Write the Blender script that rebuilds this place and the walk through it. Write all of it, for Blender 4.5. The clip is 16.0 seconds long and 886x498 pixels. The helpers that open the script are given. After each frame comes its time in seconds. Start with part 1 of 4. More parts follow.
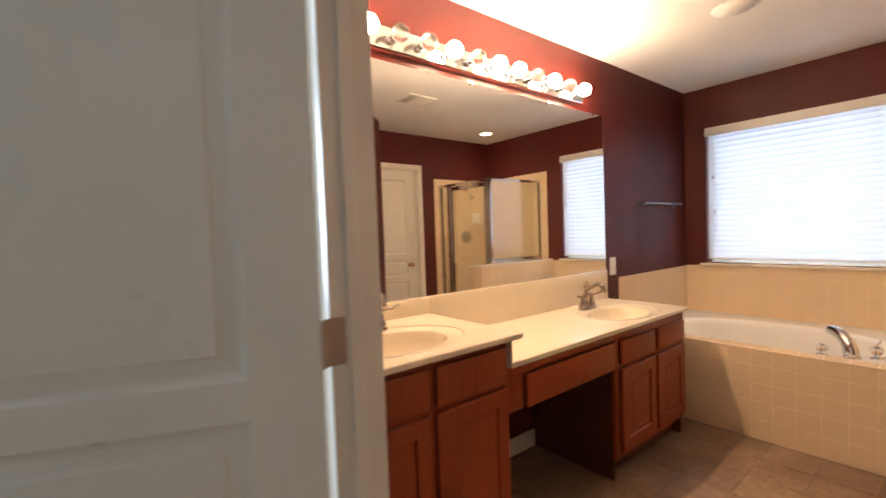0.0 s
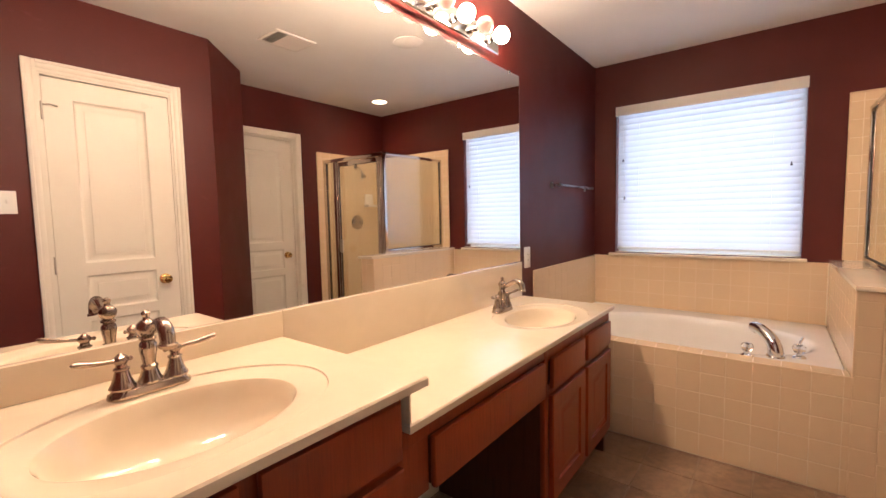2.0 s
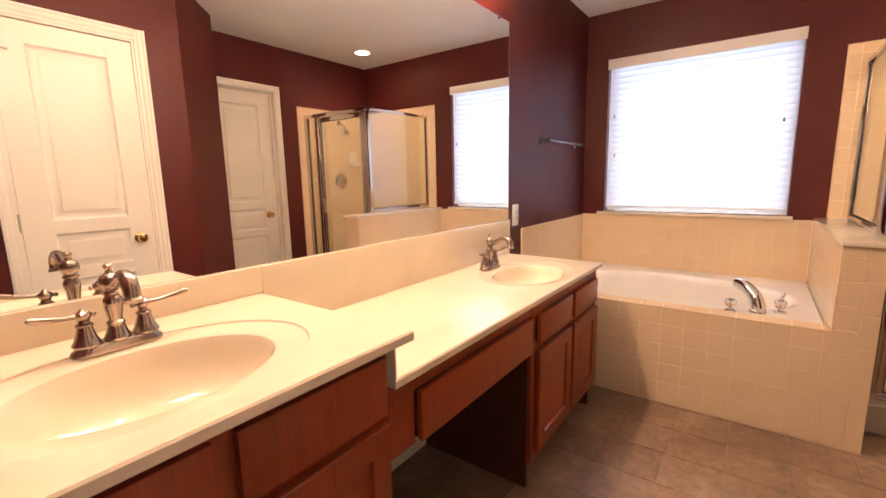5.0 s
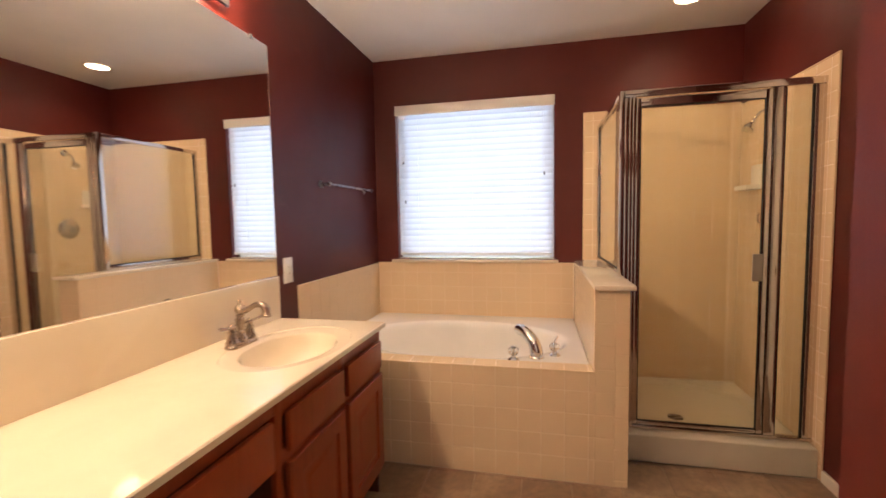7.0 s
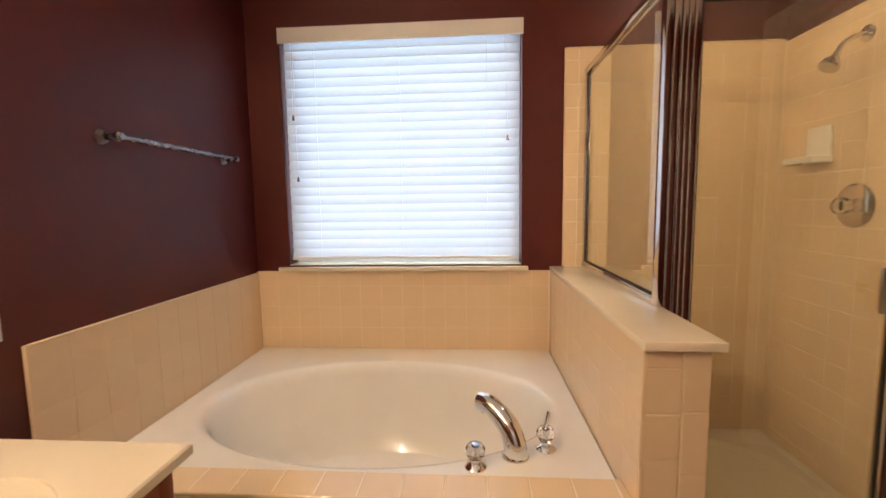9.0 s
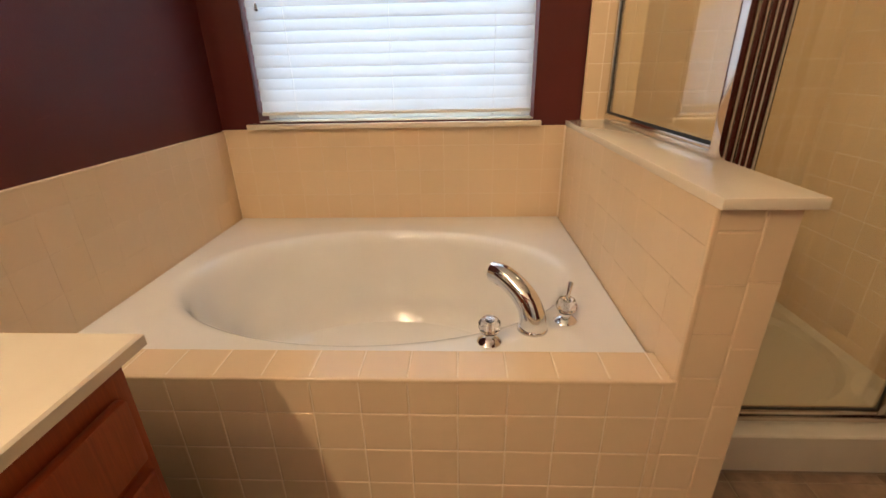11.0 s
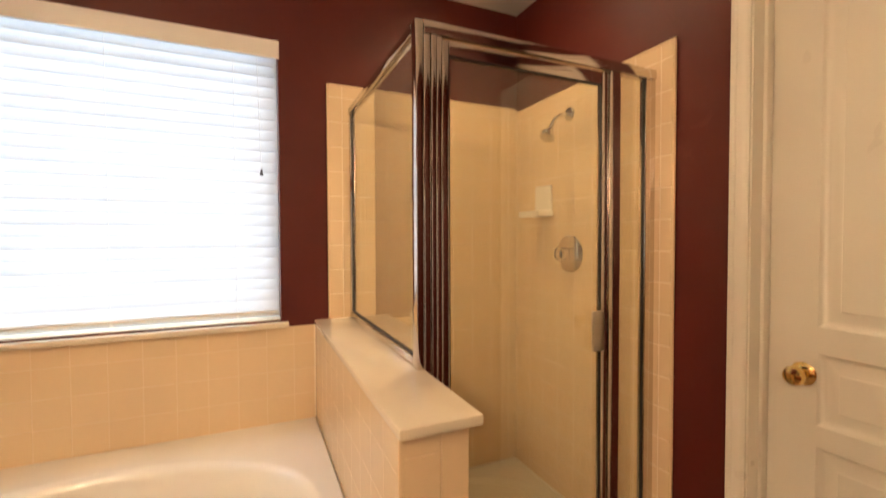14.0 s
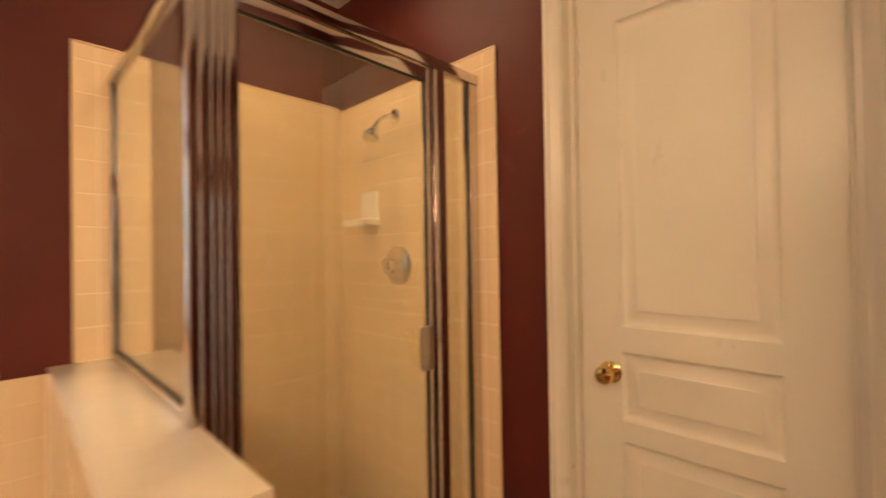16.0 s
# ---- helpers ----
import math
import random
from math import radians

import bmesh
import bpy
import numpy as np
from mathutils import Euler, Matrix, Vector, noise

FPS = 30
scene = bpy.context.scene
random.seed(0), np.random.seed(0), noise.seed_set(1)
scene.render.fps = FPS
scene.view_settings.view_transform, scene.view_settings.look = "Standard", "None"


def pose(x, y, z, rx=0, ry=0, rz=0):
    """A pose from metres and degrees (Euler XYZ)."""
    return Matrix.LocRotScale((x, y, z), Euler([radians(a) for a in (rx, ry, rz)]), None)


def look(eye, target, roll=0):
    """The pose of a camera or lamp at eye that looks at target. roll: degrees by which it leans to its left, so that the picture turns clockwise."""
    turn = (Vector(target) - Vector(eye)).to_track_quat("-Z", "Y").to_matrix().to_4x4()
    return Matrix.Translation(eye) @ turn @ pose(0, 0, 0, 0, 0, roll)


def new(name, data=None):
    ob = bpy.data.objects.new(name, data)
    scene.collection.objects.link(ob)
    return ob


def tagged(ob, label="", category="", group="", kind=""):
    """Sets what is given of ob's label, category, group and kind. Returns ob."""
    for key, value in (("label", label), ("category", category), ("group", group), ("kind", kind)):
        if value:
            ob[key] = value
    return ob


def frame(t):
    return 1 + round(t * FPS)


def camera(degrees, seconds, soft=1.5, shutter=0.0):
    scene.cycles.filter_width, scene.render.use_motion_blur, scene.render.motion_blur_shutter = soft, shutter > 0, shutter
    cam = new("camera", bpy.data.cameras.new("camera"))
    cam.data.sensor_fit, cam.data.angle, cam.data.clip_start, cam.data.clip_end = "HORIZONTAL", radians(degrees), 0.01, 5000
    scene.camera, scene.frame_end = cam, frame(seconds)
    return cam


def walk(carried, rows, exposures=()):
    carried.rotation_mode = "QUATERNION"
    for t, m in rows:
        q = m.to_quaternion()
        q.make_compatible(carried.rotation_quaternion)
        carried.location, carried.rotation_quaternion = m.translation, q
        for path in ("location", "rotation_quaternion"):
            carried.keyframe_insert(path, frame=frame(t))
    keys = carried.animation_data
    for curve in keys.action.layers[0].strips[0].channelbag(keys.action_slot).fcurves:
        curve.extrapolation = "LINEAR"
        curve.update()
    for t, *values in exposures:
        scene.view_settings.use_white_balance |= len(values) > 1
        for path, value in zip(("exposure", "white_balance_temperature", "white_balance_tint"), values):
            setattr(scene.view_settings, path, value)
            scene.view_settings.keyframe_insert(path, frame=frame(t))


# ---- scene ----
cam = camera(92.0, 16.0, shutter=0.5)
PATH = [
    (0, (0.338, 0.406, 1.267), (1.581, 1.971, 1.189), -2.1),
    (0.5, (0.557, 0.605, 1.262), (1.967, 2.021, 1.189), -1.2),
    (1, (0.704, 0.735, 1.261), (2.202, 2.055, 1.136), -0.4),
    (1.5, (0.804, 0.845, 1.242), (2.383, 2.064, 1.094), -1.3),
    (2, (0.843, 0.873, 1.238), (2.417, 2.097, 1.087), -1.2),
    (2.5, (0.85, 0.88, 1.239), (2.428, 2.099, 1.084), -0.8),
    (3, (0.853, 0.882, 1.208), (2.424, 2.082, 0.909), -0.7),
    (3.2, (0.849, 0.88, 1.194), (2.411, 2.07, 0.816), -0.9),
    (5.3, (0.888, 0.905, 1.209), (2.494, 2.061, 0.917), -1.1),
    (5.5, (0.882, 0.904, 1.224), (2.503, 2.06, 1.03), -0.9),
    (6, (0.912, 0.879, 1.238), (2.588, 1.964, 1.112), -1.3),
    (6.5, (1.033, 0.871, 1.217), (2.902, 1.565, 1.053), -1.7),
    (7, (1.317, 0.84, 1.221), (3.264, 1.277, 1.081), -1.0),
    (7.5, (1.602, 0.872, 1.219), (3.566, 1.216, 1.064), -0.1),
    (8, (1.935, 0.944, 1.241), (3.924, 1.121, 1.145), -2.6),
    (8.2, (2.044, 0.947, 1.234), (4.034, 1.108, 1.113), -2.2),
    (10.3, (2.632, 1.041, 1.166), (4.55, 1.177, 0.618), -0.2),
    (10.5, (2.631, 1.045, 1.146), (4.517, 1.169, 0.491), -0.2),
    (11, (2.622, 1.04, 1.12), (4.463, 1.125, 0.343), -1.2),
    (11.5, (2.615, 1.005, 1.121), (4.462, 0.938, 0.356), -1.4),
    (12, (2.602, 0.956, 1.117), (4.432, 0.665, 0.365), -1.2),
    (12.5, (2.584, 0.901, 1.123), (4.37, 0.391, 0.381), -1.5),
    (13, (2.589, 0.852, 1.132), (4.346, 0.162, 0.471), -1.5),
    (13.5, (2.592, 0.839, 1.194), (4.399, 0.071, 0.815), -0.8),
    (14, (2.59, 0.839, 1.266), (4.416, 0.025, 1.214), -0.2),
    (14.5, (2.583, 0.846, 1.287), (4.406, 0.026, 1.34), -0.0),
    (15, (2.595, 0.857, 1.282), (4.4, -0.004, 1.318), -0.1),
    (15.5, (2.637, 0.825, 1.252), (4.295, -0.293, 1.206), -1.4),
    (16, (2.731, 0.685, 1.242), (4.126, -0.748, 1.26), -0.9),
]
walk(cam, [(t, look(eye, target, roll)) for t, eye, target, roll in PATH], exposures=[(0, 0.1, 6100, 13), (0.5, 0.28, 5800, 18), (1, 0.28, 5650, 18), (1.5, 0.17, 5720, 18), (3, 0.05, 5830, 18), (5.3, 0.38, 6150, 22), (5.6, 0.38, 6200, 22), (6, 0.26, 6200, 21), (6.5, 0.13, 6100, 18), (8, 0.07, 6050, 12), (10.5, -0.27, 6100, 8), (11, -0.21, 6200, 8), (11.5, -0.08, 6300, 8), (12.5, 0.09, 6450, 8), (13.5, 0.2, 6650, 9), (15, 0.17, 6850, 12), (16, 0.19, 7150, 14)])
# ---------------------------------------------------------------- world and light
world = bpy.data.worlds.new("sky")
scene.world = world
world.use_nodes = True
_wn = world.node_tree.nodes
_sky = _wn.new("ShaderNodeTexSky")
_sky.sky_type, _sky.sun_disc = "NISHITA", False
_sky.sun_elevation, _sky.sun_rotation = radians(42), radians(70)
world.node_tree.links.new(_sky.outputs[0], _wn["Background"].inputs[0])
_wn["Background"].inputs[1].default_value = 0.12

SUN = new("sun", bpy.data.lights.new("sun", "SUN"))
SUN.data.energy, SUN.data.angle, SUN.data.color = 1.0, radians(12), (1.0, 0.95, 0.88)
SUN.matrix_world = look((14, 6, 12), (4.6, 1.3, 1.5))


def window_light(x, y, z, sx, sz, power, colour, toward, aside=0):
    """Daylight standing in a window's opening."""
    lamp = new("window_daylight", bpy.data.lights.new("window_daylight", "AREA"))
    lamp.data.shape, lamp.data.size, lamp.data.size_y = "RECTANGLE", sx, sz
    lamp.data.energy, lamp.data.color = power, colour
    lamp.matrix_world = look((x, y, z), (x + toward, y + aside, z))
    return lamp


window_light(4.655, 1.327, 1.505, 1.16, 1.14, 17.5, (0.64, 0.82, 1.0), -1)
window_light(-0.5, 3.24, 1.5, 1.1, 1.2, 74.0, (0.70, 0.85, 1.0), 0, -1)
BULB_GLOW, CAN_GLOW = 240.0, 135.0

# ---------------------------------------------------------------- materials


class Mat:
    """A node material with a few short-hand builders."""

    def __init__(self, name, rough=0.5, metal=0.0, colour=(0.8, 0.8, 0.8), **more):
        self.m = bpy.data.materials.new(name)
        self.m.use_nodes = True
        self.t = self.m.node_tree
        self.b = self.t.nodes["Principled BSDF"]
        self.set("Base Color", (*colour, 1))
        self.set("Roughness", rough)
        self.set("Metallic", metal)
        for key, value in more.items():
            self.set(key.replace("_", " "), value)
        self.pos = None

    def set(self, key, value):
        self.b.inputs[key].default_value = value

    def node(self, kind, **inputs):
        n = self.t.nodes.new(kind)
        for key, value in inputs.items():
            n.inputs[key.replace("_", " ")].default_value = value
        return n

    def link(self, a, b):
        self.t.links.new(a, b)

    def coords(self, scale=(1, 1, 1)):
        geo = self.node("ShaderNodeNewGeometry")
        mapping = self.node("ShaderNodeMapping")
        mapping.inputs["Scale"].default_value = scale
        self.link(geo.outputs["Position"], mapping.inputs["Vector"])
        return mapping.outputs["Vector"]

    def noise(self, scale, detail=4.0, rough=0.55, stretch=(1, 1, 1), distortion=0.0):
        n = self.node("ShaderNodeTexNoise", Scale=scale, Detail=detail, Roughness=rough, Distortion=distortion)
        self.link(self.coords(stretch), n.inputs["Vector"])
        return n.outputs["Fac"]

    def ramp(self, fac, stops):
        r = self.node("ShaderNodeValToRGB")
        e = r.color_ramp.elements
        while len(e) < len(stops):
            e.new(0.5)
        for k, (at, c) in enumerate(stops):
            e[k].position, e[k].color = at, (*c, 1)
        self.link(fac, r.inputs["Fac"])
        return r.outputs["Color"]

    def mix(self, fac, a, b, blend="MIX"):
        n = self.node("ShaderNodeMix")
        n.data_type, n.blend_type = "RGBA", blend
        for value, slot in ((fac, 0), (a, 6), (b, 7)):
            if isinstance(value, (int, float)):
                n.inputs[slot].default_value = value
            elif isinstance(value, tuple):
                n.inputs[slot].default_value = (*value, 1)
            else:
                self.link(value, n.inputs[slot])
        return n.outputs[2]

    def base(self, socket):
        self.link(socket, self.b.inputs["Base Color"])
        return self

    def roughness(self, fac, low, high):
        n = self.node("ShaderNodeMapRange")
        n.inputs["To Min"].default_value, n.inputs["To Max"].default_value = low, high
        self.link(fac, n.inputs["Value"])
        self.link(n.outputs[0], self.b.inputs["Roughness"])
        return self

    def bump(self, fac, strength, distance):
        n = self.node("ShaderNodeBump", Strength=strength, Distance=distance)
        self.link(fac, n.inputs["Height"])
        self.link(n.outputs[0], self.b.inputs["Normal"])
        return self

    def random(self):
        return self.node("ShaderNodeObjectInfo").outputs["Random"]


def make_paint(name, dark, light, rough, fine=180.0, strength=0.25, gloss=0.5, scuff=None):
    m = Mat(name, rough, Specular_IOR_Level=gloss)
    c = m.ramp(m.noise(2.3, 5), [(0.3, dark), (0.7, light)])
    if scuff:
        c = m.mix(m.ramp(m.noise(5.5, 6, 0.7, (1.0, 1.0, 1.6), 0.8), [(0.63, (0, 0, 0)), (0.79, (0.5, 0.5, 0.5))]), c, scuff)
    m.base(c)
    m.roughness(m.noise(6.0, 3), rough - 0.07, rough + 0.08)
    m.bump(m.noise(fine, 3), strength, 0.0015)
    return m.m


WALL_RED = make_paint("burgundy_wall_paint", (0.070, 0.0078, 0.0052), (0.088, 0.0102, 0.0068), 0.50, gloss=0.33, scuff=(0.14, 0.034, 0.028))
CEILING_WHITE = make_paint("ceiling_paint", (0.80, 0.79, 0.77), (0.85, 0.84, 0.82), 0.8, 90.0, 0.5)
TRIM_WHITE = make_paint("white_trim_paint", (0.715, 0.67, 0.58), (0.77, 0.725, 0.635), 0.30, 60.0, 0.08)
HALL_PAINT = make_paint("pale_bedroom_paint", (0.59, 0.52, 0.43), (0.65, 0.58, 0.49), 0.7)


def make_tile():
    m = Mat("almond_ceramic_tile", 0.14)
    tone = m.ramp(m.random(), [(0.0, (0.745, 0.565, 0.364)), (1.0, (0.765, 0.583, 0.380))])
    m.base(m.mix(m.ramp(m.noise(30, 3), [(0.35, (0, 0, 0)), (0.75, (0.22, 0.22, 0.22))]), tone, (0.715, 0.535, 0.338)))
    m.roughness(m.noise(9, 3), 0.07, 0.15)
    return m.bump(m.noise(140, 3), 0.03, 0.0004).m


TILE = make_tile()
GROUT = make_paint("pale_grout", (0.80, 0.66, 0.48), (0.84, 0.71, 0.54), 0.75, 300.0, 0.4)
GROUT_TIGHT = make_paint("almond_grout", (0.74, 0.562, 0.362), (0.77, 0.586, 0.382), 0.45, 300.0, 0.3)


def make_wood(name, dark, light):
    m = Mat(name, 0.34, Specular_IOR_Level=0.35)
    grain = m.noise(7.0, 8, 0.65, (9, 9, 0.55), 0.6)
    fine = m.noise(60.0, 4, 0.6, (6, 6, 0.25))
    c = m.ramp(grain, [(0.30, dark), (0.52, light), (0.72, tuple(v * 0.8 for v in light))])
    m.base(m.mix(m.ramp(fine, [(0.42, (0, 0, 0)), (0.66, (0.24, 0.24, 0.24))]), c, tuple(v * 0.6 for v in dark)))
    m.roughness(fine, 0.26, 0.44)
    return m.bump(fine, 0.18, 0.001).m


WOOD = make_wood("cherry_stained_oak", (0.212, 0.034, 0.0080), (0.285, 0.051, 0.0118))
# darkened copy of the oak: shade of inner and recessed faces is in its colour
WOOD_SHADED = make_wood("shaded_cabinet_wood", (0.060, 0.016, 0.007), (0.100, 0.028, 0.012))


def make_counter():
    m = Mat("cream_cultured_marble", 0.11, Specular_IOR_Level=0.6)
    m.base(m.ramp(m.noise(3.5, 6, 0.6, (1, 1, 1), 1.2), [(0.3, (0.73, 0.628, 0.478)), (0.7, (0.78, 0.683, 0.532))]))
    return m.roughness(m.noise(12, 3), 0.04, 0.10).m


COUNTER = make_counter()


def make_porcelain(name, a, b, rough):
    m = Mat(name, rough, Coat_Weight=0.3)
    m.base(m.ramp(m.noise(5, 4), [(0.3, a), (0.7, b)]))
    return m.roughness(m.noise(10, 3), rough * 0.8, rough * 1.5).m


TUB_WHITE = make_porcelain("tub_acrylic", (0.80, 0.765, 0.71), (0.84, 0.805, 0.75), 0.12)
PAN_WHITE = make_porcelain("shower_pan_fibreglass", (0.58, 0.52, 0.41), (0.64, 0.58, 0.465), 0.30)
PLASTIC_WHITE = make_porcelain("white_plastic", (0.78, 0.76, 0.72), (0.82, 0.80, 0.76), 0.35)


def make_metal(name, colour, low, high, scale=40.0, stretch=(1, 1, 1)):
    m = Mat(name, low, 1.0, colour)
    return m.roughness(m.noise(scale, 4, 0.6, stretch), low, high).m


NICKEL = make_metal("brushed_nickel", (0.42, 0.345, 0.285), 0.16, 0.30, 90.0)
CHROME = make_metal("polished_chrome", (0.80, 0.80, 0.80), 0.04, 0.10)
ALUMINIUM = make_metal("bright_shower_frame", (0.66, 0.60, 0.55), 0.07, 0.15, 9.0, (2, 2, 0.5))
BRASS = make_metal("polished_brass", (0.78, 0.56, 0.22), 0.06, 0.16)
BRONZE = make_metal("dark_pewter", (0.24, 0.22, 0.22), 0.20, 0.34)
HINGE_STEEL = make_metal("satin_hinge_steel", (0.55, 0.50, 0.43), 0.30, 0.45)
MIRROR = make_metal("silvered_mirror", (0.93, 0.93, 0.92), 0.0, 0.012, 4.0)
RUBBER = Mat("black_glazing_seal", 0.55, 0.0, (0.012, 0.011, 0.010)).m


def make_glass(name, rough, tint, clear=1.0, ior=1.45):
    m = Mat(name, rough, 0.0, tint)
    m.set("Transmission Weight", clear)
    m.set("IOR", ior)
    return m.roughness(m.noise(7, 4), rough * 0.5, rough * 1.6).m


GLASS = make_glass("shower_glass", 0.014, (0.92, 0.91, 0.79), 0.96, 1.62)
CRYSTAL = make_glass("clear_acrylic", 0.01, (0.97, 0.97, 0.97))
PANE = make_glass("window_glass", 0.0, (0.97, 0.98, 0.98))


def make_blind():
    m = Mat("white_blind_slat", 0.45, 0.0, (0.82, 0.82, 0.81))
    trans = m.node("ShaderNodeBsdfTranslucent")
    trans.inputs["Color"].default_value = (0.78, 0.80, 0.83, 1)
    mixer = m.node("ShaderNodeMixShader")
    mixer.inputs[0].default_value = 0.52
    m.link(m.b.outputs[0], mixer.inputs[1])
    m.link(trans.outputs[0], mixer.inputs[2])
    m.link(mixer.outputs[0], m.t.nodes["Material Output"].inputs["Surface"])
    m.bump(m.noise(50, 3, 0.5, (1, 0.1, 1)), 0.05, 0.001)
    return m.m


BLIND = make_blind()


def make_glow(name, colour, strength):
    m = Mat(name, 0.4, 0.0, (0.9, 0.88, 0.84))
    m.set("Emission Color", (*colour, 1))
    m.set("Emission Strength", strength)
    return m.m


BULB_LIT = make_glow("lit_globe_glass", (1.0, 0.715, 0.43), BULB_GLOW)
CAN_LIT = make_glow("lit_can_lens", (1.0, 0.74, 0.44), CAN_GLOW)
BULB_OFF = make_glass("unlit_globe_glass", 0.25, (0.98, 0.96, 0.92))


def make_floor():
    m = Mat("brown_stone_floor_tile", 0.42)
    big = m.noise(3.2, 7, 0.62, (1, 1, 1), 1.0)
    c = m.ramp(big, [(0.30, (0.165, 0.092, 0.052)), (0.50, (0.285, 0.176, 0.108)), (0.68, (0.400, 0.268, 0.172))])
    c = m.mix(m.ramp(m.noise(24, 6), [(0.40, (0, 0, 0)), (0.66, (0.5, 0.5, 0.5))]), c, (0.110, 0.068, 0.044))
    m.base(m.mix(0.22, c, m.ramp(m.random(), [(0, (0.13, 0.09, 0.06)), (1, (0.29, 0.22, 0.155))])))
    m.roughness(big, 0.32, 0.52)
    return m.bump(m.noise(60, 5), 0.18, 0.002).m


FLOOR_TILE = make_floor()
FLOOR_GROUT = make_paint("grey_floor_grout", (0.24, 0.18, 0.13), (0.31, 0.235, 0.17), 0.9, 250.0, 0.4)
CARPET = make_paint("beige_carpet", (0.36, 0.31, 0.25), (0.44, 0.38, 0.31), 0.95, 500.0, 0.9)
DARK_SLOT = Mat("dark_slot", 0.8, 0.0, (0.02, 0.018, 0.016)).m

# ---------------------------------------------------------------- mesh helpers
ORG = {}


def smooth(ob, angle=35):
    ob.data.set_sharp_from_angle(angle=radians(angle))
    return ob


def part(name, bm, material, parent=None, label="", soft=True):
    """Links a bmesh, drawn in the world's (or its thing's) metres, as one mesh object."""
    off = ORG.get(parent, Vector())
    if off.length:
        bmesh.ops.translate(bm, verts=bm.verts, vec=-off)
    bmesh.ops.recalc_face_normals(bm, faces=bm.faces)
    me = bpy.data.meshes.new(name)
    bm.to_mesh(me)
    bm.free()
    me.materials.append(material)
    ob = new(name, me)
    if soft:
        smooth(ob)
    if parent:
        ob.parent = parent
        ORG[ob] = off
    if label:
        ob["label"] = label
    return ob


def thing(name, at, label, category, group="", world=True):
    ob = new(name)
    ob.empty_display_size = 0.05
    ob.location = at
    if world:
        ORG[ob] = Vector(at)
    return tagged(ob, label, category, group)


def structure(name, bm, material, label="", category=""):
    ob = part(name, bm, material, None, "", soft=True)
    return tagged(ob, label, category, kind="structure")


def box(x0, x1, y0, y1, z0, z1, bevel=0.0, bm=None, segments=2):
    b = bmesh.new()
    m = Matrix.Translation(((x0 + x1) / 2, (y0 + y1) / 2, (z0 + z1) / 2)) @ Matrix.Diagonal((x1 - x0, y1 - y0, z1 - z0, 1))
    bmesh.ops.create_cube(b, size=1, matrix=m)
    if bevel:
        bmesh.ops.bevel(b, geom=b.edges[:], offset=bevel, segments=segments, profile=0.6, affect="EDGES")
        b.normal_update()
        for f in b.faces:
            f.smooth = max(abs(c) for c in f.normal) < 0.9999
    return join(bm, b) if bm else b


def join(bm, other):
    me = bpy.data.meshes.new("tmp")
    other.to_mesh(me)
    other.free()
    bm.from_mesh(me)
    bpy.data.meshes.remove(me)
    return bm


def lathe(profile, at=(0, 0, 0), n=24, axis=None, caps=True):
    """A turned solid from (radius, height) pairs, round z or round the given axis."""
    b = bmesh.new()
    rings = []
    for r, h in profile:
        if r < 1e-6:
            rings.append([b.verts.new((0, 0, h))])
        else:
            rings.append([b.verts.new((r * math.cos(2 * math.pi * k / n), r * math.sin(2 * math.pi * k / n), h)) for k in range(n)])
    for lo, hi in zip(rings, rings[1:]):
        for k in range(n):
            q = (k + 1) % n
            vs = [lo[k % len(lo)], lo[q % len(lo)], hi[q % len(hi)], hi[k % len(hi)]]
            vs = list(dict.fromkeys(vs))
            if len(vs) > 2:
                b.faces.new(vs)
    for ring in (rings[0], rings[-1]):
        if caps and len(ring) > 2:
            b.faces.new(ring)
    for f in b.faces:
        f.smooth = True
    m = Matrix.Translation(at)
    if axis is not None:
        m = m @ Vector(axis).to_track_quat("Z", "Y").to_matrix().to_4x4()
    bmesh.ops.transform(b, matrix=m, verts=b.verts)
    return b


def tube(points, radii, n=14, flat=1.0):
    """A bent round bar through the points, with a radius at each."""
    pts = [Vector(p) for p in points]
    b = bmesh.new()
    rings, side = [], None
    for k, p in enumerate(pts):
        d = (pts[min(k + 1, len(pts) - 1)] - pts[max(k - 1, 0)]).normalized()
        if side is None:
            side = d.orthogonal().normalized()
        side = (side - d * side.dot(d)).normalized()
        up = d.cross(side)
        r = radii[k] if isinstance(radii, (list, tuple)) else radii
        rings.append([b.verts.new(p + r * (math.cos(2 * math.pi * j / n) * side + flat * math.sin(2 * math.pi * j / n) * up)) for j in range(n)])
    for lo, hi in zip(rings, rings[1:]):
        for j in range(n):
            b.faces.new((lo[j], lo[(j + 1) % n], hi[(j + 1) % n], hi[j]))
    b.faces.new(rings[0])
    b.faces.new(rings[-1])
    for f in b.faces:
        f.smooth = True
    return b


def spline(ctrl, steps=6):
    """Catmull-Rom points through ctrl."""
    p = [Vector(c) for c in ctrl]
    p = [2 * p[0] - p[1]] + p + [2 * p[-1] - p[-2]]
    out = []
    for k in range(1, len(p) - 2):
        for s in range(steps):
            u = s / steps
            out.append(0.5 * ((2 * p[k]) + (p[k + 1] - p[k - 1]) * u + (2 * p[k - 1] - 5 * p[k] + 4 * p[k + 1] - p[k + 2]) * u * u
                              + (3 * p[k] - p[k - 1] - 3 * p[k + 1] + p[k + 2]) * u ** 3))
    return out + [p[-2]]


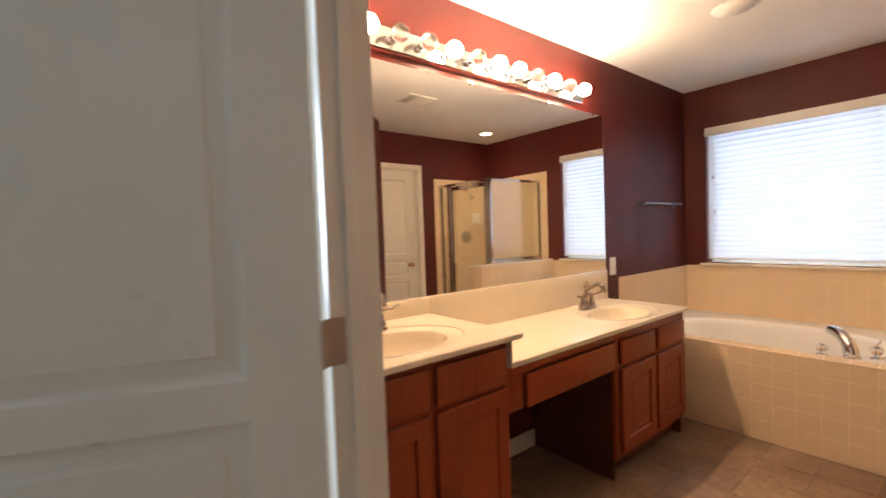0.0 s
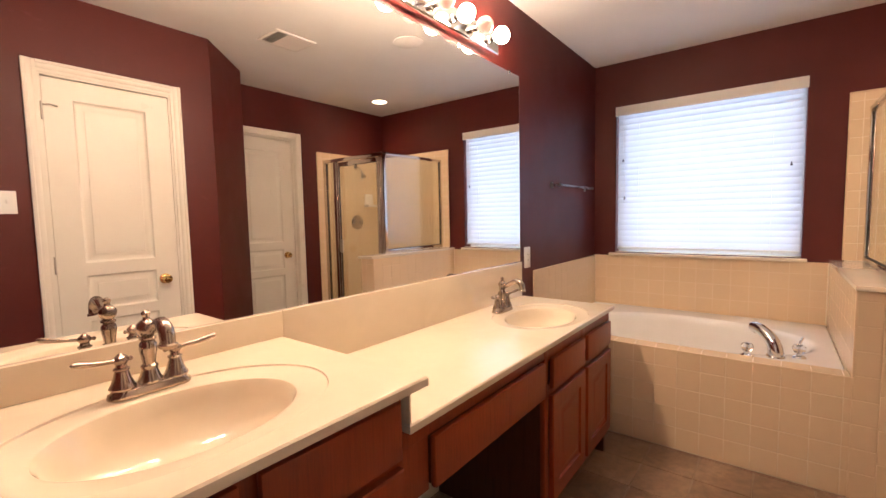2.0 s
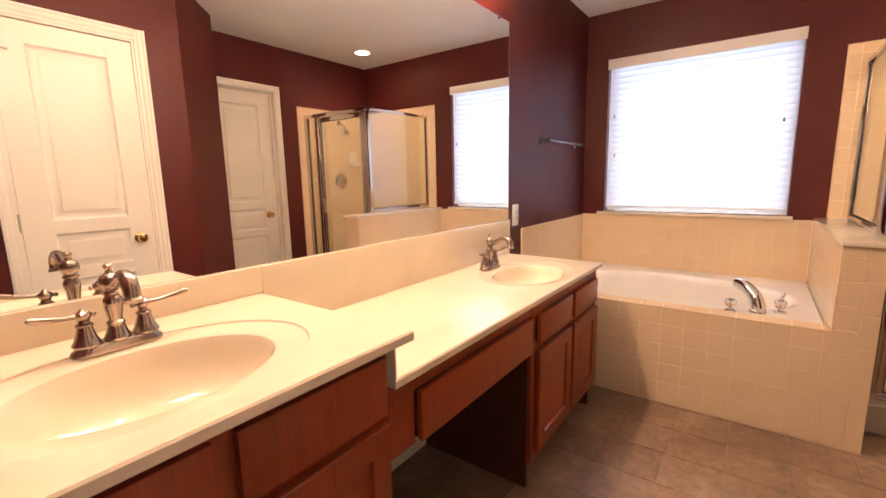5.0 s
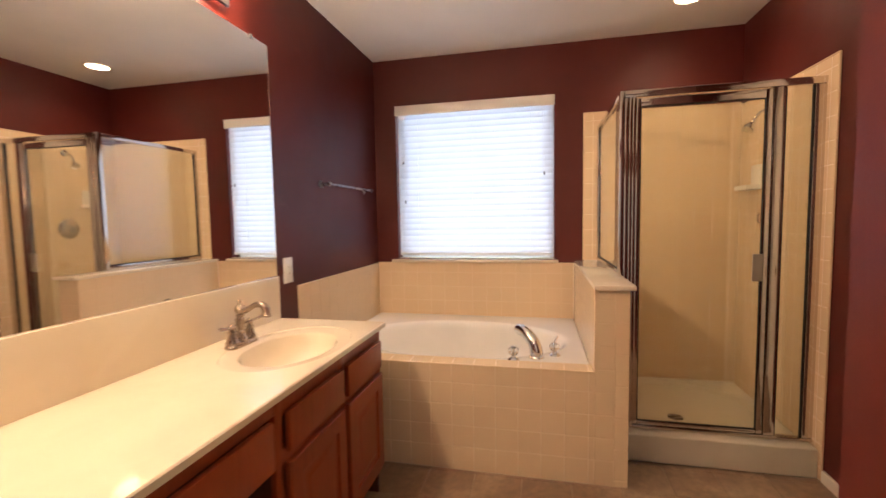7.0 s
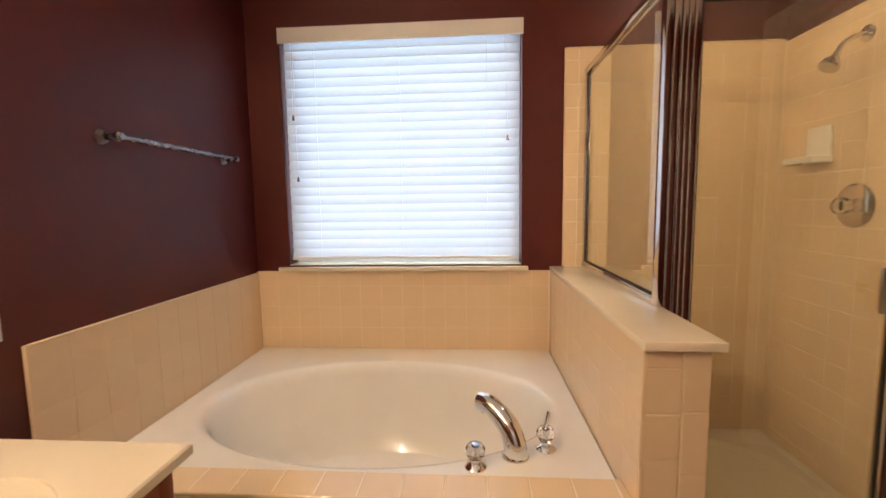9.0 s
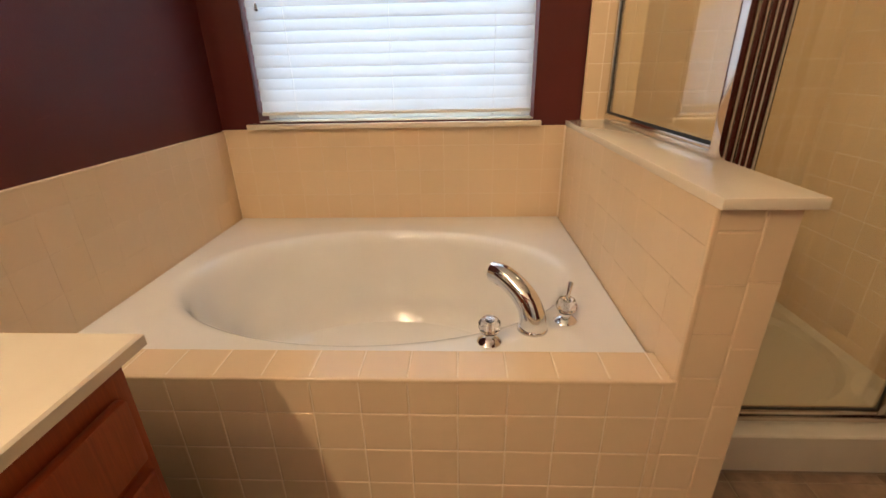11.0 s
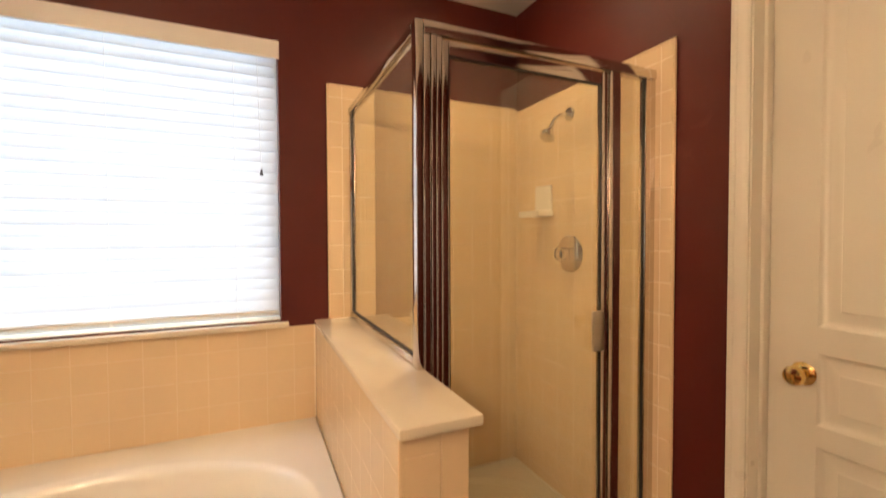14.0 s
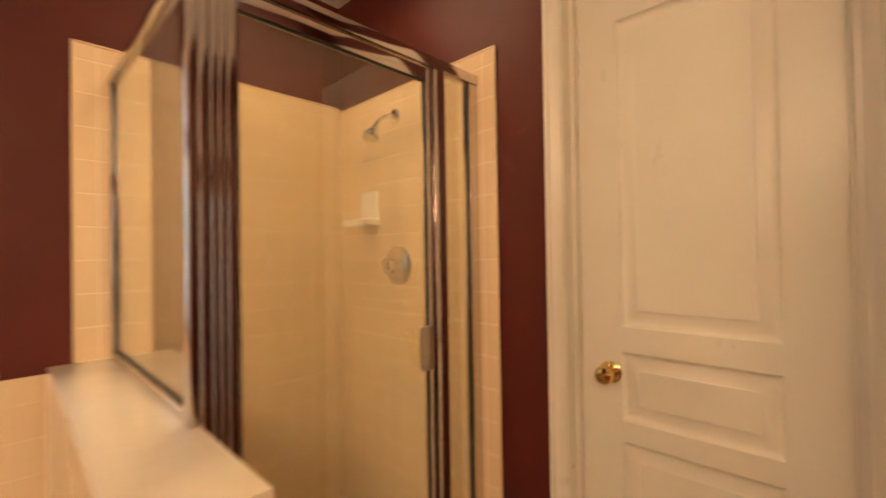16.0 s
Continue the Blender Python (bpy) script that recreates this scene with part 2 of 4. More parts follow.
def panel_board(w, h, thick, panels, steps, edge=0.004):
    """A board in the x-z plane, front at y = 0, its back at y = thick; each panel (x0, x1, z0, z1) is cut by nested
    (inset, depth) steps."""
    b = bmesh.new()
    xs = sorted({0.0, w, *[v for p in panels for v in p[:2]]})
    zs = sorted({0.0, h, *[v for p in panels for v in p[2:]]})
    for x0, x1 in zip(xs, xs[1:]):
        for z0, z1 in zip(zs, zs[1:]):
            inside = any(p[0] - 1e-6 <= x0 and x1 <= p[1] + 1e-6 and p[2] - 1e-6 <= z0 and z1 <= p[3] + 1e-6 for p in panels)
            if not inside:
                b.faces.new([b.verts.new(v) for v in ((x0, 0, z0), (x1, 0, z0), (x1, 0, z1), (x0, 0, z1))])
    for x0, x1, z0, z1 in panels:
        rings = []
        for inset, depth in ((0, 0), *steps):
            rings.append([b.verts.new(v) for v in ((x0 + inset, depth, z0 + inset), (x1 - inset, depth, z0 + inset),
                                                  (x1 - inset, depth, z1 - inset), (x0 + inset, depth, z1 - inset))])
        for lo, hi in zip(rings, rings[1:]):
            for k in range(4):
                b.faces.new((lo[k], lo[(k + 1) % 4], hi[(k + 1) % 4], hi[k]))
        b.faces.new(rings[-1])
    e = edge
    front = [(0, 0, 0), (w, 0, 0), (w, 0, h), (0, 0, h)]
    mid = [(-e, e, -e), (w + e, e, -e), (w + e, e, h + e), (-e, e, h + e)]
    back = [(-e, thick, -e), (w + e, thick, -e), (w + e, thick, h + e), (-e, thick, h + e)]
    rings = [[b.verts.new(v) for v in r] for r in (front, mid, back)]
    for lo, hi in zip(rings, rings[1:]):
        for k in range(4):
            b.faces.new((lo[k], lo[(k + 1) % 4], hi[(k + 1) % 4], hi[k]))
    b.faces.new(rings[-1])
    bmesh.ops.remove_doubles(b, verts=b.verts, dist=1e-5)
    return b


def moved(bm, m):
    bmesh.ops.transform(bm, matrix=m, verts=bm.verts)
    return bm


def rim_points(cx, cy, x0, x1, y0, y1, n=72):
    """Angles round a centre that hit a rectangle's corners, and the rectangle's points there."""
    angles = [2 * math.pi * k / n for k in range(n)]
    for x in (x0, x1):
        for y in (y0, y1):
            angles.append(math.atan2(y - cy, x - cx) % (2 * math.pi))
    angles = sorted(angles)
    out = []
    for a in angles:
        c, s = math.cos(a), math.sin(a)
        d = min(((x1 if c > 0 else x0) - cx) / c if abs(c) > 1e-9 else 9e9, ((y1 if s > 0 else y0) - cy) / s if abs(s) > 1e-9 else 9e9)
        out.append((a, cx + c * d, cy + s * d))
    return out


def bowl_slab(rect, centre, semi, top, rings, bottom=None, lip=0.0):
    """A slab with a hollowed oval: rings are (scale of the oval, height below top)."""
    x0, x1, y0, y1 = rect
    cx, cy = centre
    edge = rim_points(cx, cy, *rect)
    b = bmesh.new()
    loops = []
    if bottom is not None:
        loops.append([b.verts.new((x, y, bottom)) for a, x, y in edge])
        if lip:
            loops.append([b.verts.new((x, y, top - lip)) for a, x, y in edge])
    if lip:
        loops.append([b.verts.new((min(max(x, x0 + lip), x1 - lip), min(max(y, y0 + lip), y1 - lip), top)) for a, x, y in edge])
    else:
        loops.append([b.verts.new((x, y, top)) for a, x, y in edge])
    for scale, depth, *shift in rings:
        sx = shift[0] if shift else 0.0
        loops.append([b.verts.new((cx + sx + semi[0] * scale * math.cos(a), cy + semi[1] * scale * math.sin(a), top - depth)) for a, x, y in edge])
    n = len(edge)
    flat_to = len(loops) - len(rings)
    for j, (lo, hi) in enumerate(zip(loops, loops[1:])):
        for k in range(n):
            b.faces.new((lo[k], lo[(k + 1) % n], hi[(k + 1) % n], hi[k])).smooth = j >= flat_to
    b.faces.new(loops[-1]).smooth = True
    bmesh.ops.remove_doubles(b, verts=b.verts, dist=1e-5)
    return b


# ---------------------------------------------------------------- the shell
ZF = -0.045      # finished floor
XW, XE, YN, YS, ZC = 0.78, 4.54, 2.097, -0.465, 2.445      # bathroom's inner faces
YD = 0.295                                                # closet wall
WIN = (0.730, 1.924, 0.916, 2.09)

structure("floor", box(XW - 0.12, XE + 0.14, YS - 0.2, YN + 0.12, ZF - 0.12, ZF - 0.003), FLOOR_GROUT, "grey-brown grouted floor bed", "floor")
structure("bedroom_floor", box(-2.7, XW - 0.12, -1.6, 3.2, ZF - 0.12, ZF), CARPET, "beige bedroom carpet", "floor")
structure("ceiling", bowl_slab((XW - 0.12, XE + 0.14, YS - 0.2, YN + 0.12), (4.06, 0.01), (0.0755, 0.0755), ZC, [(1.0, 0.0), (1.0, -0.10)], ZC + 0.14), CEILING_WHITE, "white textured bathroom ceiling", "ceiling")
structure("bedroom_ceiling", box(-2.7, XW - 0.12, -1.6, 3.2, ZC, ZC + 0.12), CEILING_WHITE, "white bedroom ceiling", "ceiling")
WALL_NORTH = structure("wall_north", box(XW - 0.12, XE + 0.14, YN, YN + 0.12, ZF, ZC), WALL_RED, "burgundy painted wall behind the vanity", "wall")
b = box(XE, XE + 0.14, YS - 0.12, WIN[0], ZF, ZC)
box(XE, XE + 0.14, WIN[1], YN, ZF, ZC, bm=b)
box(XE, XE + 0.14, WIN[0], WIN[1], ZF, WIN[2], bm=b)
box(XE, XE + 0.14, WIN[0], WIN[1], WIN[3], ZC, bm=b)
WALL_EAST = structure("wall_east", b, WALL_RED, "burgundy painted window wall", "wall")
D2 = (2.720, 3.362, 2.04)      # toilet-room doorway: x from, to, height
b = box(D2[1], XE, YS - 0.12, YS, ZF, ZC)
box(2.57, D2[0], YS - 0.12, YS, ZF, ZC, bm=b)
box(D2[0], D2[1], YS - 0.12, YS, D2[2], ZC, bm=b)
WALL_SOUTH = structure("wall_south", b, WALL_RED, "burgundy painted wall with a white door", "wall")
structure("wall_closet_back", box(2.57, 3.6, YS - 0.2, YS - 0.124, ZF, ZC), HALL_PAINT)
D1 = (1.355, 1.968, 2.025)
b = box(XW, D1[0], YD - 0.12, YD, ZF, ZC)
box(D1[1], 2.222, YD - 0.12, YD, ZF, ZC, bm=b)
box(D1[0], D1[1], YD - 0.12, YD, D1[2], ZC, bm=b)
structure("wall_closet", b, WALL_RED, "burgundy painted wall with a closet door", "wall")
b = bmesh.new()
plan = [(2.222, YD), (2.664, -0.150), (2.664, YS), (2.57, YS), (2.57, -0.20), (2.14, YD - 0.12)]
lo = [b.verts.new((x, y, ZF)) for x, y in plan]
hi = [b.verts.new((x, y, ZC)) for x, y in plan]
b.faces.new(lo), b.faces.new(hi)
for k in range(len(plan)):
    q = (k + 1) % len(plan)
    b.faces.new((lo[k], lo[q], hi[q], hi[k]))
structure("wall_angled", b, WALL_RED, "burgundy wall cut at an angle", "wall")
structure("closet_dark_back", box(XW, 2.14, YD - 0.2, YD - 0.122, ZF, ZC), HALL_PAINT)
DW = (0.40, 1.188, 2.05)      # bedroom doorway: y from, to, height
b = box(XW - 0.106, XW, DW[1], YN, ZF, ZC)
box(XW - 0.106, XW, YD - 0.12, DW[0], ZF, ZC, bm=b)
box(XW - 0.106, XW, DW[0], DW[1], DW[2], ZC, bm=b)
structure("wall_west", b, WALL_RED, "burgundy wall with the open bedroom doorway", "wall")
b = box(XW - 0.112, XW - 0.1065, DW[1], 3.2, ZF, ZC)
box(XW - 0.112, XW - 0.1065, -1.6, DW[0], ZF, ZC, bm=b)
box(XW - 0.112, XW - 0.1065, DW[0], DW[1], DW[2], ZC, bm=b)
structure("bedroom_wall_east", b, HALL_PAINT, "pale bedroom wall", "wall")
b = box(-2.7, -1.06, 3.2, 3.3, ZF, ZC)
box(0.06, XW - 0.112, 3.2, 3.3, ZF, ZC, bm=b)
box(-1.06, 0.06, 3.2, 3.3, ZF, 0.88, bm=b)
box(-1.06, 0.06, 3.2, 3.3, 2.12, ZC, bm=b)
structure("bedroom_wall_north", b, HALL_PAINT, "pale bedroom wall with a window", "wall")
structure("bedroom_wall_south", box(-2.7, XW - 0.112, -1.7, -1.6, ZF, ZC), HALL_PAINT, "pale bedroom wall", "wall")
structure("bedroom_wall_west", box(-2.8, -2.7, -1.7, 3.3, ZF, ZC), HALL_PAINT, "pale bedroom wall", "wall")


def trim_strip(name, x0, x1, y0, y1, z0, z1, bevel=0.004):
    return structure(name, box(x0, x1, y0, y1, z0, z1, bevel), TRIM_WHITE, "white painted wood trim", "trim")


def casing_board(length, width=0.058):
    """A moulded casing run along z, back at y = 0, front towards -y, outer edge at x = 0, inner at x = width."""
    prof = [(0, 0), (0, -0.016), (0.006, -0.019), (0.014, -0.019), (0.018, -0.015), (0.027, -0.0145), (0.038, -0.012), (0.043, -0.008), (width, -0.008), (width, 0)]
    bb = bmesh.new()
    a = [bb.verts.new((x, y, 0)) for x, y in prof]
    c = [bb.verts.new((x, y, length)) for x, y in prof]
    bb.faces.new(a), bb.faces.new(c)
    for k in range(len(prof)):
        q = (k + 1) % len(prof)
        bb.faces.new((a[k], a[q], c[q], c[k]))
    return bb


def door_casing(name, x0, x1, top, m, label, w=0.058):
    """Three casing runs round an opening x0..x1 in the wall's own frame (wall face y = 0, room on the -y side), one mesh."""
    bb = moved(casing_board(top + w, w), Matrix.Translation((x0 - w, 0, 0)))
    join(bb, moved(casing_board(top + w, w), Matrix.Translation((x1 + w, 0, 0)) @ Matrix.Diagonal((-1, 1, 1, 1))))
    join(bb, moved(casing_board(x1 - x0 + 0.004, w), Matrix.Translation((x0 - 0.002, -0.0004, top + w)) @ pose(0, 0, 0, 0, 90, 0)))
    return structure(name, moved(bb, m), TRIM_WHITE, label, "trim")


def door_jamb(name, x0, x1, top, depth, stop, m):
    bb = box(x0 - 0.006, x0 + 0.012, 0.0, depth, 0, top)
    box(x1 - 0.012, x1 + 0.006, 0.0, depth, 0, top, bm=bb)
    box(x0 + 0.012, x1 - 0.012, 0.0, depth, top - 0.012, top + 0.006, bm=bb)
    if stop is not None:
        box(x0 + 0.012, x0 + 0.022, stop, stop + 0.03, 0, top - 0.012, 0.002, bm=bb)
        box(x1 - 0.022, x1 - 0.012, stop, stop + 0.03, 0, top - 0.012, 0.002, bm=bb)
        box(x0 + 0.022, x1 - 0.022, stop, stop + 0.03, top - 0.022, top - 0.012, 0.002, bm=bb)
    return structure(name, moved(bb, m), TRIM_WHITE, "white painted door jamb", "trim")


DOOR_STEPS = ((0.003, 0.005), (0.011, 0.0120), (0.019, 0.0130), (0.045, 0.0055), (0.048, 0.002))


def knob_parts(parent, x, z, y=0.0, front=-1, world=None):
    m = world or Matrix.Identity(4)
    rose = lathe([(0.0, 0), (0.031, 0), (0.032, 0.003), (0.026, 0.008), (0.012, 0.011), (0.010, 0.03), (0.0, 0.03)], (x, y, z), 24, (0, front, 0))
    knob = lathe([(0.010, 0.028), (0.020, 0.032), (0.026, 0.040), (0.027, 0.048), (0.023, 0.057), (0.012, 0.062), (0.0, 0.063)], (x, y, z), 24, (0, front, 0))
    r = part("rose", moved(rose, m), BRASS, parent, "polished brass rose")
    part("knob", moved(knob, m), BRASS, parent, "polished brass door knob")
    return r


def door(name, w, h, at, turn, knob_x, label, hinges=None, both=False):
    """A three-panel moulded door; its local frame: front at y = 0 facing -y, lower corner at the origin."""
    ob = thing(name, at, label, "door", world=False)
    ob.rotation_euler = (0, 0, radians(turn))
    sx = 0.122
    lift = -ZF - 0.010
    panels = [(sx, w - sx, lift + 0.18, lift + 0.695), (sx, w - sx, lift + 0.755, lift + 0.950), (sx, w - sx, lift + 1.022, lift + 1.902)]
    part("leaf", panel_board(w, h, 0.035 if not both else 0.0175, panels, DOOR_STEPS, 0.0015), TRIM_WHITE, ob)
    if both:
        part("back_leaf", moved(panel_board(w, h, 0.0172, panels, DOOR_STEPS, 0.0015), Matrix.Translation((w, 0.035, 0)) @ pose(0, 0, 0, 0, 0, 180)), TRIM_WHITE, ob)
    if knob_x is not None:
        knob_parts(ob, knob_x, lift + 0.888)
        if both:
            knob_parts(ob, knob_x, lift + 0.888, 0.035, 1)
    if hinges:
        part("pin_stop", tube([(hinges[0][0], -0.008, hinges[0][1] + 0.03), (hinges[0][0] - 0.03, -0.026, hinges[0][1] + 0.032), (hinges[0][0] - 0.062, -0.012, hinges[0][1] + 0.030)], [0.003, 0.0035, 0.006], 8), HINGE_STEEL, ob, "hinge-pin door stop")
    for hx, hz in hinges or ():
        hb = box(hx - 0.004, hx + 0.004, -0.003, 0.03, hz - 0.045, hz + 0.045)
        join(hb, lathe([(0.0, -0.048), (0.0055, -0.046), (0.0055, 0.046), (0.0, 0.048)], (hx, -0.006, hz), 12))
        part("hinge", hb, HINGE_STEEL, ob, "satin steel hinge")
    tagged(ob, kind="")
    return ob


# door to the toilet room, set back in its jamb
south = pose(0, YS, ZF, 0, 0, 180)
door_casing("casing_2", -D2[1] + 0.008, -D2[0] - 0.008, D2[2] - ZF - 0.008, south, "white moulded door casing", 0.050)
door_jamb("jamb_2", -D2[1], -D2[0], D2[2] - ZF, 0.12, 0.048, south)
door("panel_door", 0.612, 2.055, (D2[1] - 0.015, YS - 0.083, ZF + 0.010), 180, 0.091, "white three-panel door with a brass knob, closed")
# closet door, flush with the room
closet = pose(0, YD, ZF, 0, 0, 180)
door_casing("casing_1", -D1[1], -D1[0], D1[2] - ZF, closet, "white moulded door casing")
door_jamb("jamb_1", -D1[1], -D1[0], D1[2] - ZF, 0.12, None, closet)
door("panel_door", 0.583, 2.040, (D1[1] - 0.015, YD - 0.004, ZF + 0.010), 180, 0.078, "white three-panel closet door, closed, with brass knob",
     [(0.589, 1.865), (0.589, 1.055), (0.589, 0.235)])
# bedroom doorway and its open door
west = pose(XW, 0, ZF, 0, 0, 90)
door_casing("casing_3", DW[0], DW[1], DW[2] - ZF, west, "white moulded door casing")
door_casing("casing_4", -DW[1] - 0.030, -DW[0], DW[2] - ZF, pose(XW - 0.112, 0, ZF, 0, 0, -90), "white moulded door casing")
door_jamb("jamb_3", DW[0], DW[1], DW[2] - ZF, 0.112, 0.045, west)
door("panel_door", 0.78, 2.055, (0.650, 1.180, ZF + 0.010), 157, None, "white three-panel bedroom door standing wide open", None, True)

OPEN_DOOR = bpy.data.objects["panel_door.002"]
for hz in (0.20, 1.065, 1.83):
    hb = box(-0.046, 0.002, -0.002, 0.0005, hz - 0.046, hz + 0.046)
    join(hb, lathe([(0.0, -0.048), (0.0062, -0.046), (0.0062, 0.046), (0.0, 0.048)], (0.0, 0, hz), 12))
    for dz in (-0.03, 0.0, 0.03):
        join(hb, lathe([(0, -0.0026), (0.004, -0.0022), (0.004, -0.0019)], (-0.026, 0, hz + dz), 10, (0, 1, 0)))
    hinge = moved(hb, pose(0.652, 1.1745, 0, 0, 0, 180))
    moved(hinge, OPEN_DOOR.matrix_basis.inverted())
    part("hinge", hinge, HINGE_STEEL, OPEN_DOOR, "satin steel butt hinge")

# baseboards
trim_strip("baseboard_south", D2[1] + 0.06, 3.585, YS, YS + 0.013, ZF, 0.012)
trim_strip("baseboard_knee", 1.552, 2.335, YN - 0.014, YN, ZF, 0.055)
trim_strip("baseboard_closet", D1[1] + 0.06, 2.24, YD, YD + 0.013, ZF, 0.045)
trim_strip("baseboard_closet", XW + 0.002, D1[0] - 0.06, YD, YD + 0.013, ZF, 0.045)

# ---------------------------------------------------------------- window
WINDOW = structure("window_1", box(4.668, 4.68, WIN[0], WIN[1], WIN[2], WIN[3]), PANE, "daylit sliding window behind closed blinds", "window")
WINDOW.visible_shadow = False
b = box(4.645, 4.69, WIN[0], WIN[0] + 0.04, WIN[2], WIN[3], 0.003)
box(4.645, 4.69, WIN[1] - 0.04, WIN[1], WIN[2], WIN[3], 0.003, bm=b)
box(4.645, 4.69, WIN[0] + 0.04, WIN[1] - 0.04, WIN[2], WIN[2] + 0.04, 0.003, bm=b)
box(4.645, 4.69, WIN[0] + 0.04, WIN[1] - 0.04, WIN[3] - 0.04, WIN[3], 0.003, bm=b)
part("window_frame", b, PLASTIC_WHITE, WINDOW, "white vinyl window frame")
part("mullion", box(4.658, 4.667, 1.307, 1.347, WIN[2] + 0.04, WIN[3] - 0.04, 0.003), PLASTIC_WHITE, WINDOW, "white vinyl meeting stile")
b = box(4.5405, 4.64, WIN[0] + 0.001, WIN[1] - 0.001, 0.9165, 0.9195)
box(4.500, 4.5395, 0.701, 1.968, 0.889, 0.9115, 0.004, bm=b)
part("window_sill", b, COUNTER, WINDOW, "cream cultured-marble sill")

BL = thing("window_blind", (4.55, 1.31, 0.93), "white two-inch slat blind, lowered and shut, glowing with daylight", "blind")
YB0, YB1 = WIN[0] + 0.006, WIN[1] - 0.006
part("headrail", box(4.555, 4.60, YB0, YB1, 2.035, 2.088, 0.003), PLASTIC_WHITE, BL)
b = box(4.528, 4.538, YB0 - 0.010, YB1 + 0.010, 2.020, 2.094, 0.003)
box(4.5385, 4.552, YB0 + 0.002, YB0 + 0.010, 2.030, 2.088, bm=b)
part("valance", b, PLASTIC_WHITE, BL, "white moulded valance")
slat_b = bmesh.new()
sec = [(-0.025 + 0.05 * k / 6, 0.0022 * (1 - (k / 3 - 1) ** 2)) for k in range(7)]
prof = [(x, z + 0.0014) for x, z in sec] + [(x, z - 0.0014) for x, z in reversed(sec)]
ca, sa = math.cos(radians(77)), math.sin(radians(77))
ends = [[slat_b.verts.new((x * ca - z * sa, y, x * sa + z * ca)) for x, z in prof] for y in (YB0 + 0.004, YB1 - 0.004)]
slat_b.faces.new(ends[0]), slat_b.faces.new(ends[1])
for k in range(len(prof)):
    q = (k + 1) % len(prof)
    slat_b.faces.new((ends[0][k], ends[0][q], ends[1][q], ends[1][k]))
slat_me = None
N_SLAT = 24
rnd = random.Random(4)
for k in range(N_SLAT):
    z = 0.982 + (2.020 - 0.982) * k / (N_SLAT - 1)
    if slat_me is None:
        s = part("slat", slat_b, BLIND, None)
        slat_me = s.data
    else:
        s = new("slat", slat_me)
    s.parent = BL
    s.location = Vector((4.575 + rnd.uniform(-0.001, 0.001), 0, z + rnd.uniform(-0.0015, 0.0015))) - ORG[BL]
    s.rotation_euler = (0, radians(rnd.uniform(-2.5, 2.5)), 0)
    s.location.y = -ORG[BL].y
part("bottom_rail", box(4.556, 4.594, YB0 + 0.004, YB1 - 0.004, 0.942, 0.958, 0.004), PLASTIC_WHITE, BL, "white bottom rail")
for y in (0.900, 1.327, 1.752):
    part("ladder_cord", tube([(4.548, y, 0.947), (4.548, y, 2.04)], 0.0009, 6), PLASTIC_WHITE, BL)
    part("cord_button", lathe([(0, 0), (0.008, 0.001), (0.008, 0.006), (0, 0.008)], (4.552, y, 0.935), 12), PLASTIC_WHITE, BL)
for y, z, dy in ((0.800, 1.528, 0.012), (1.866, 1.650, 0.0), (1.854, 1.346, 0.0)):
    part("pull_cord", tube([(4.530, y + dy, 2.035), (4.534, y, z + 0.02)], 0.0011, 6), PLASTIC_WHITE, BL)
    part("tassel", lathe([(0, 0.026), (0.003, 0.026), (0.0045, 0.018), (0.0075, 0.004), (0.0075, 0.0), (0, 0.0)], (4.534, y, z), 12), BRONZE, BL, "small grey cord tassel")

# ---------------------------------------------------------------- mirror and vanity light
MZ0, MZ1, MX0, MX1 = 0.9575, 2.050, 0.80, 3.167
MIR = thing("wall_mirror", (1.98, YN, MZ0), "frameless wall-wide plate mirror above the vanity", "mirror")
part("plate", box(MX0, MX1, YN - 0.007, YN - 0.0005, MZ0, MZ1), MIRROR, MIR, soft=False)
part("edge", box(MX1 + 0.0002, MX1 + 0.003, YN - 0.0075, YN - 0.0005, MZ0, MZ1, 0.0008), ALUMINIUM, MIR, "bright ground glass edge")
for x in (1.2, 1.9, 2.55, 3.05):
    part("clip", box(x - 0.011, x + 0.011, YN - 0.011, YN - 0.0075, MZ1 - 0.012, MZ1 + 0.008, 0.002), CRYSTAL, MIR, "clear plastic mirror clip")

LIT = thing("vanity_light_bar", (1.95, YN, 2.12), "long chrome light bar with twelve round globe bulbs, some unlit", "lamp")
b = bmesh.new()
prof = [(YN - 0.0005, 2.083), (YN - 0.031, 2.088), (YN - 0.036, 2.095), (YN - 0.036, 2.190), (YN - 0.031, 2.197), (YN - 0.0005, 2.202)]
a = [b.verts.new((1.01, y, z)) for y, z in prof]
c = [b.verts.new((2.885, y, z)) for y, z in prof]
b.faces.new(a), b.faces.new(c)
for k in range(len(prof)):
    q = (k + 1) % len(prof)
    b.faces.new((a[k], a[q], c[q], c[k]))
part("bar", b, CHROME, LIT, "mirror-bright chrome strip")
OFF = (2, 3, 5, 8, 10)
for k in range(12):
    x = 1.093 + 0.1551 * k
    part("socket", lathe([(0.024, 0), (0.024, 0.004), (0.019, 0.006), (0.019, 0.030), (0.016, 0.032), (0.0, 0.032)], (x, YN - 0.036, 2.143), 20, (0, -1, 0)), CHROME, LIT)
    g = [(0.013, 0.022), (0.0145, 0.032)]
    for j in range(1, 13):
        t = math.pi * (0.13 + 0.87 * j / 12)
        g.append((0.040 * math.sin(t) if j < 12 else 0.0, 0.070 - 0.040 * math.cos(t)))
    part("bulb", lathe(g, (x, YN - 0.036, 2.143), 24, (0, -1, 0)), BULB_OFF if k in OFF else BULB_LIT, LIT, "unlit frosted globe bulb" if k in OFF else "glowing globe bulb")

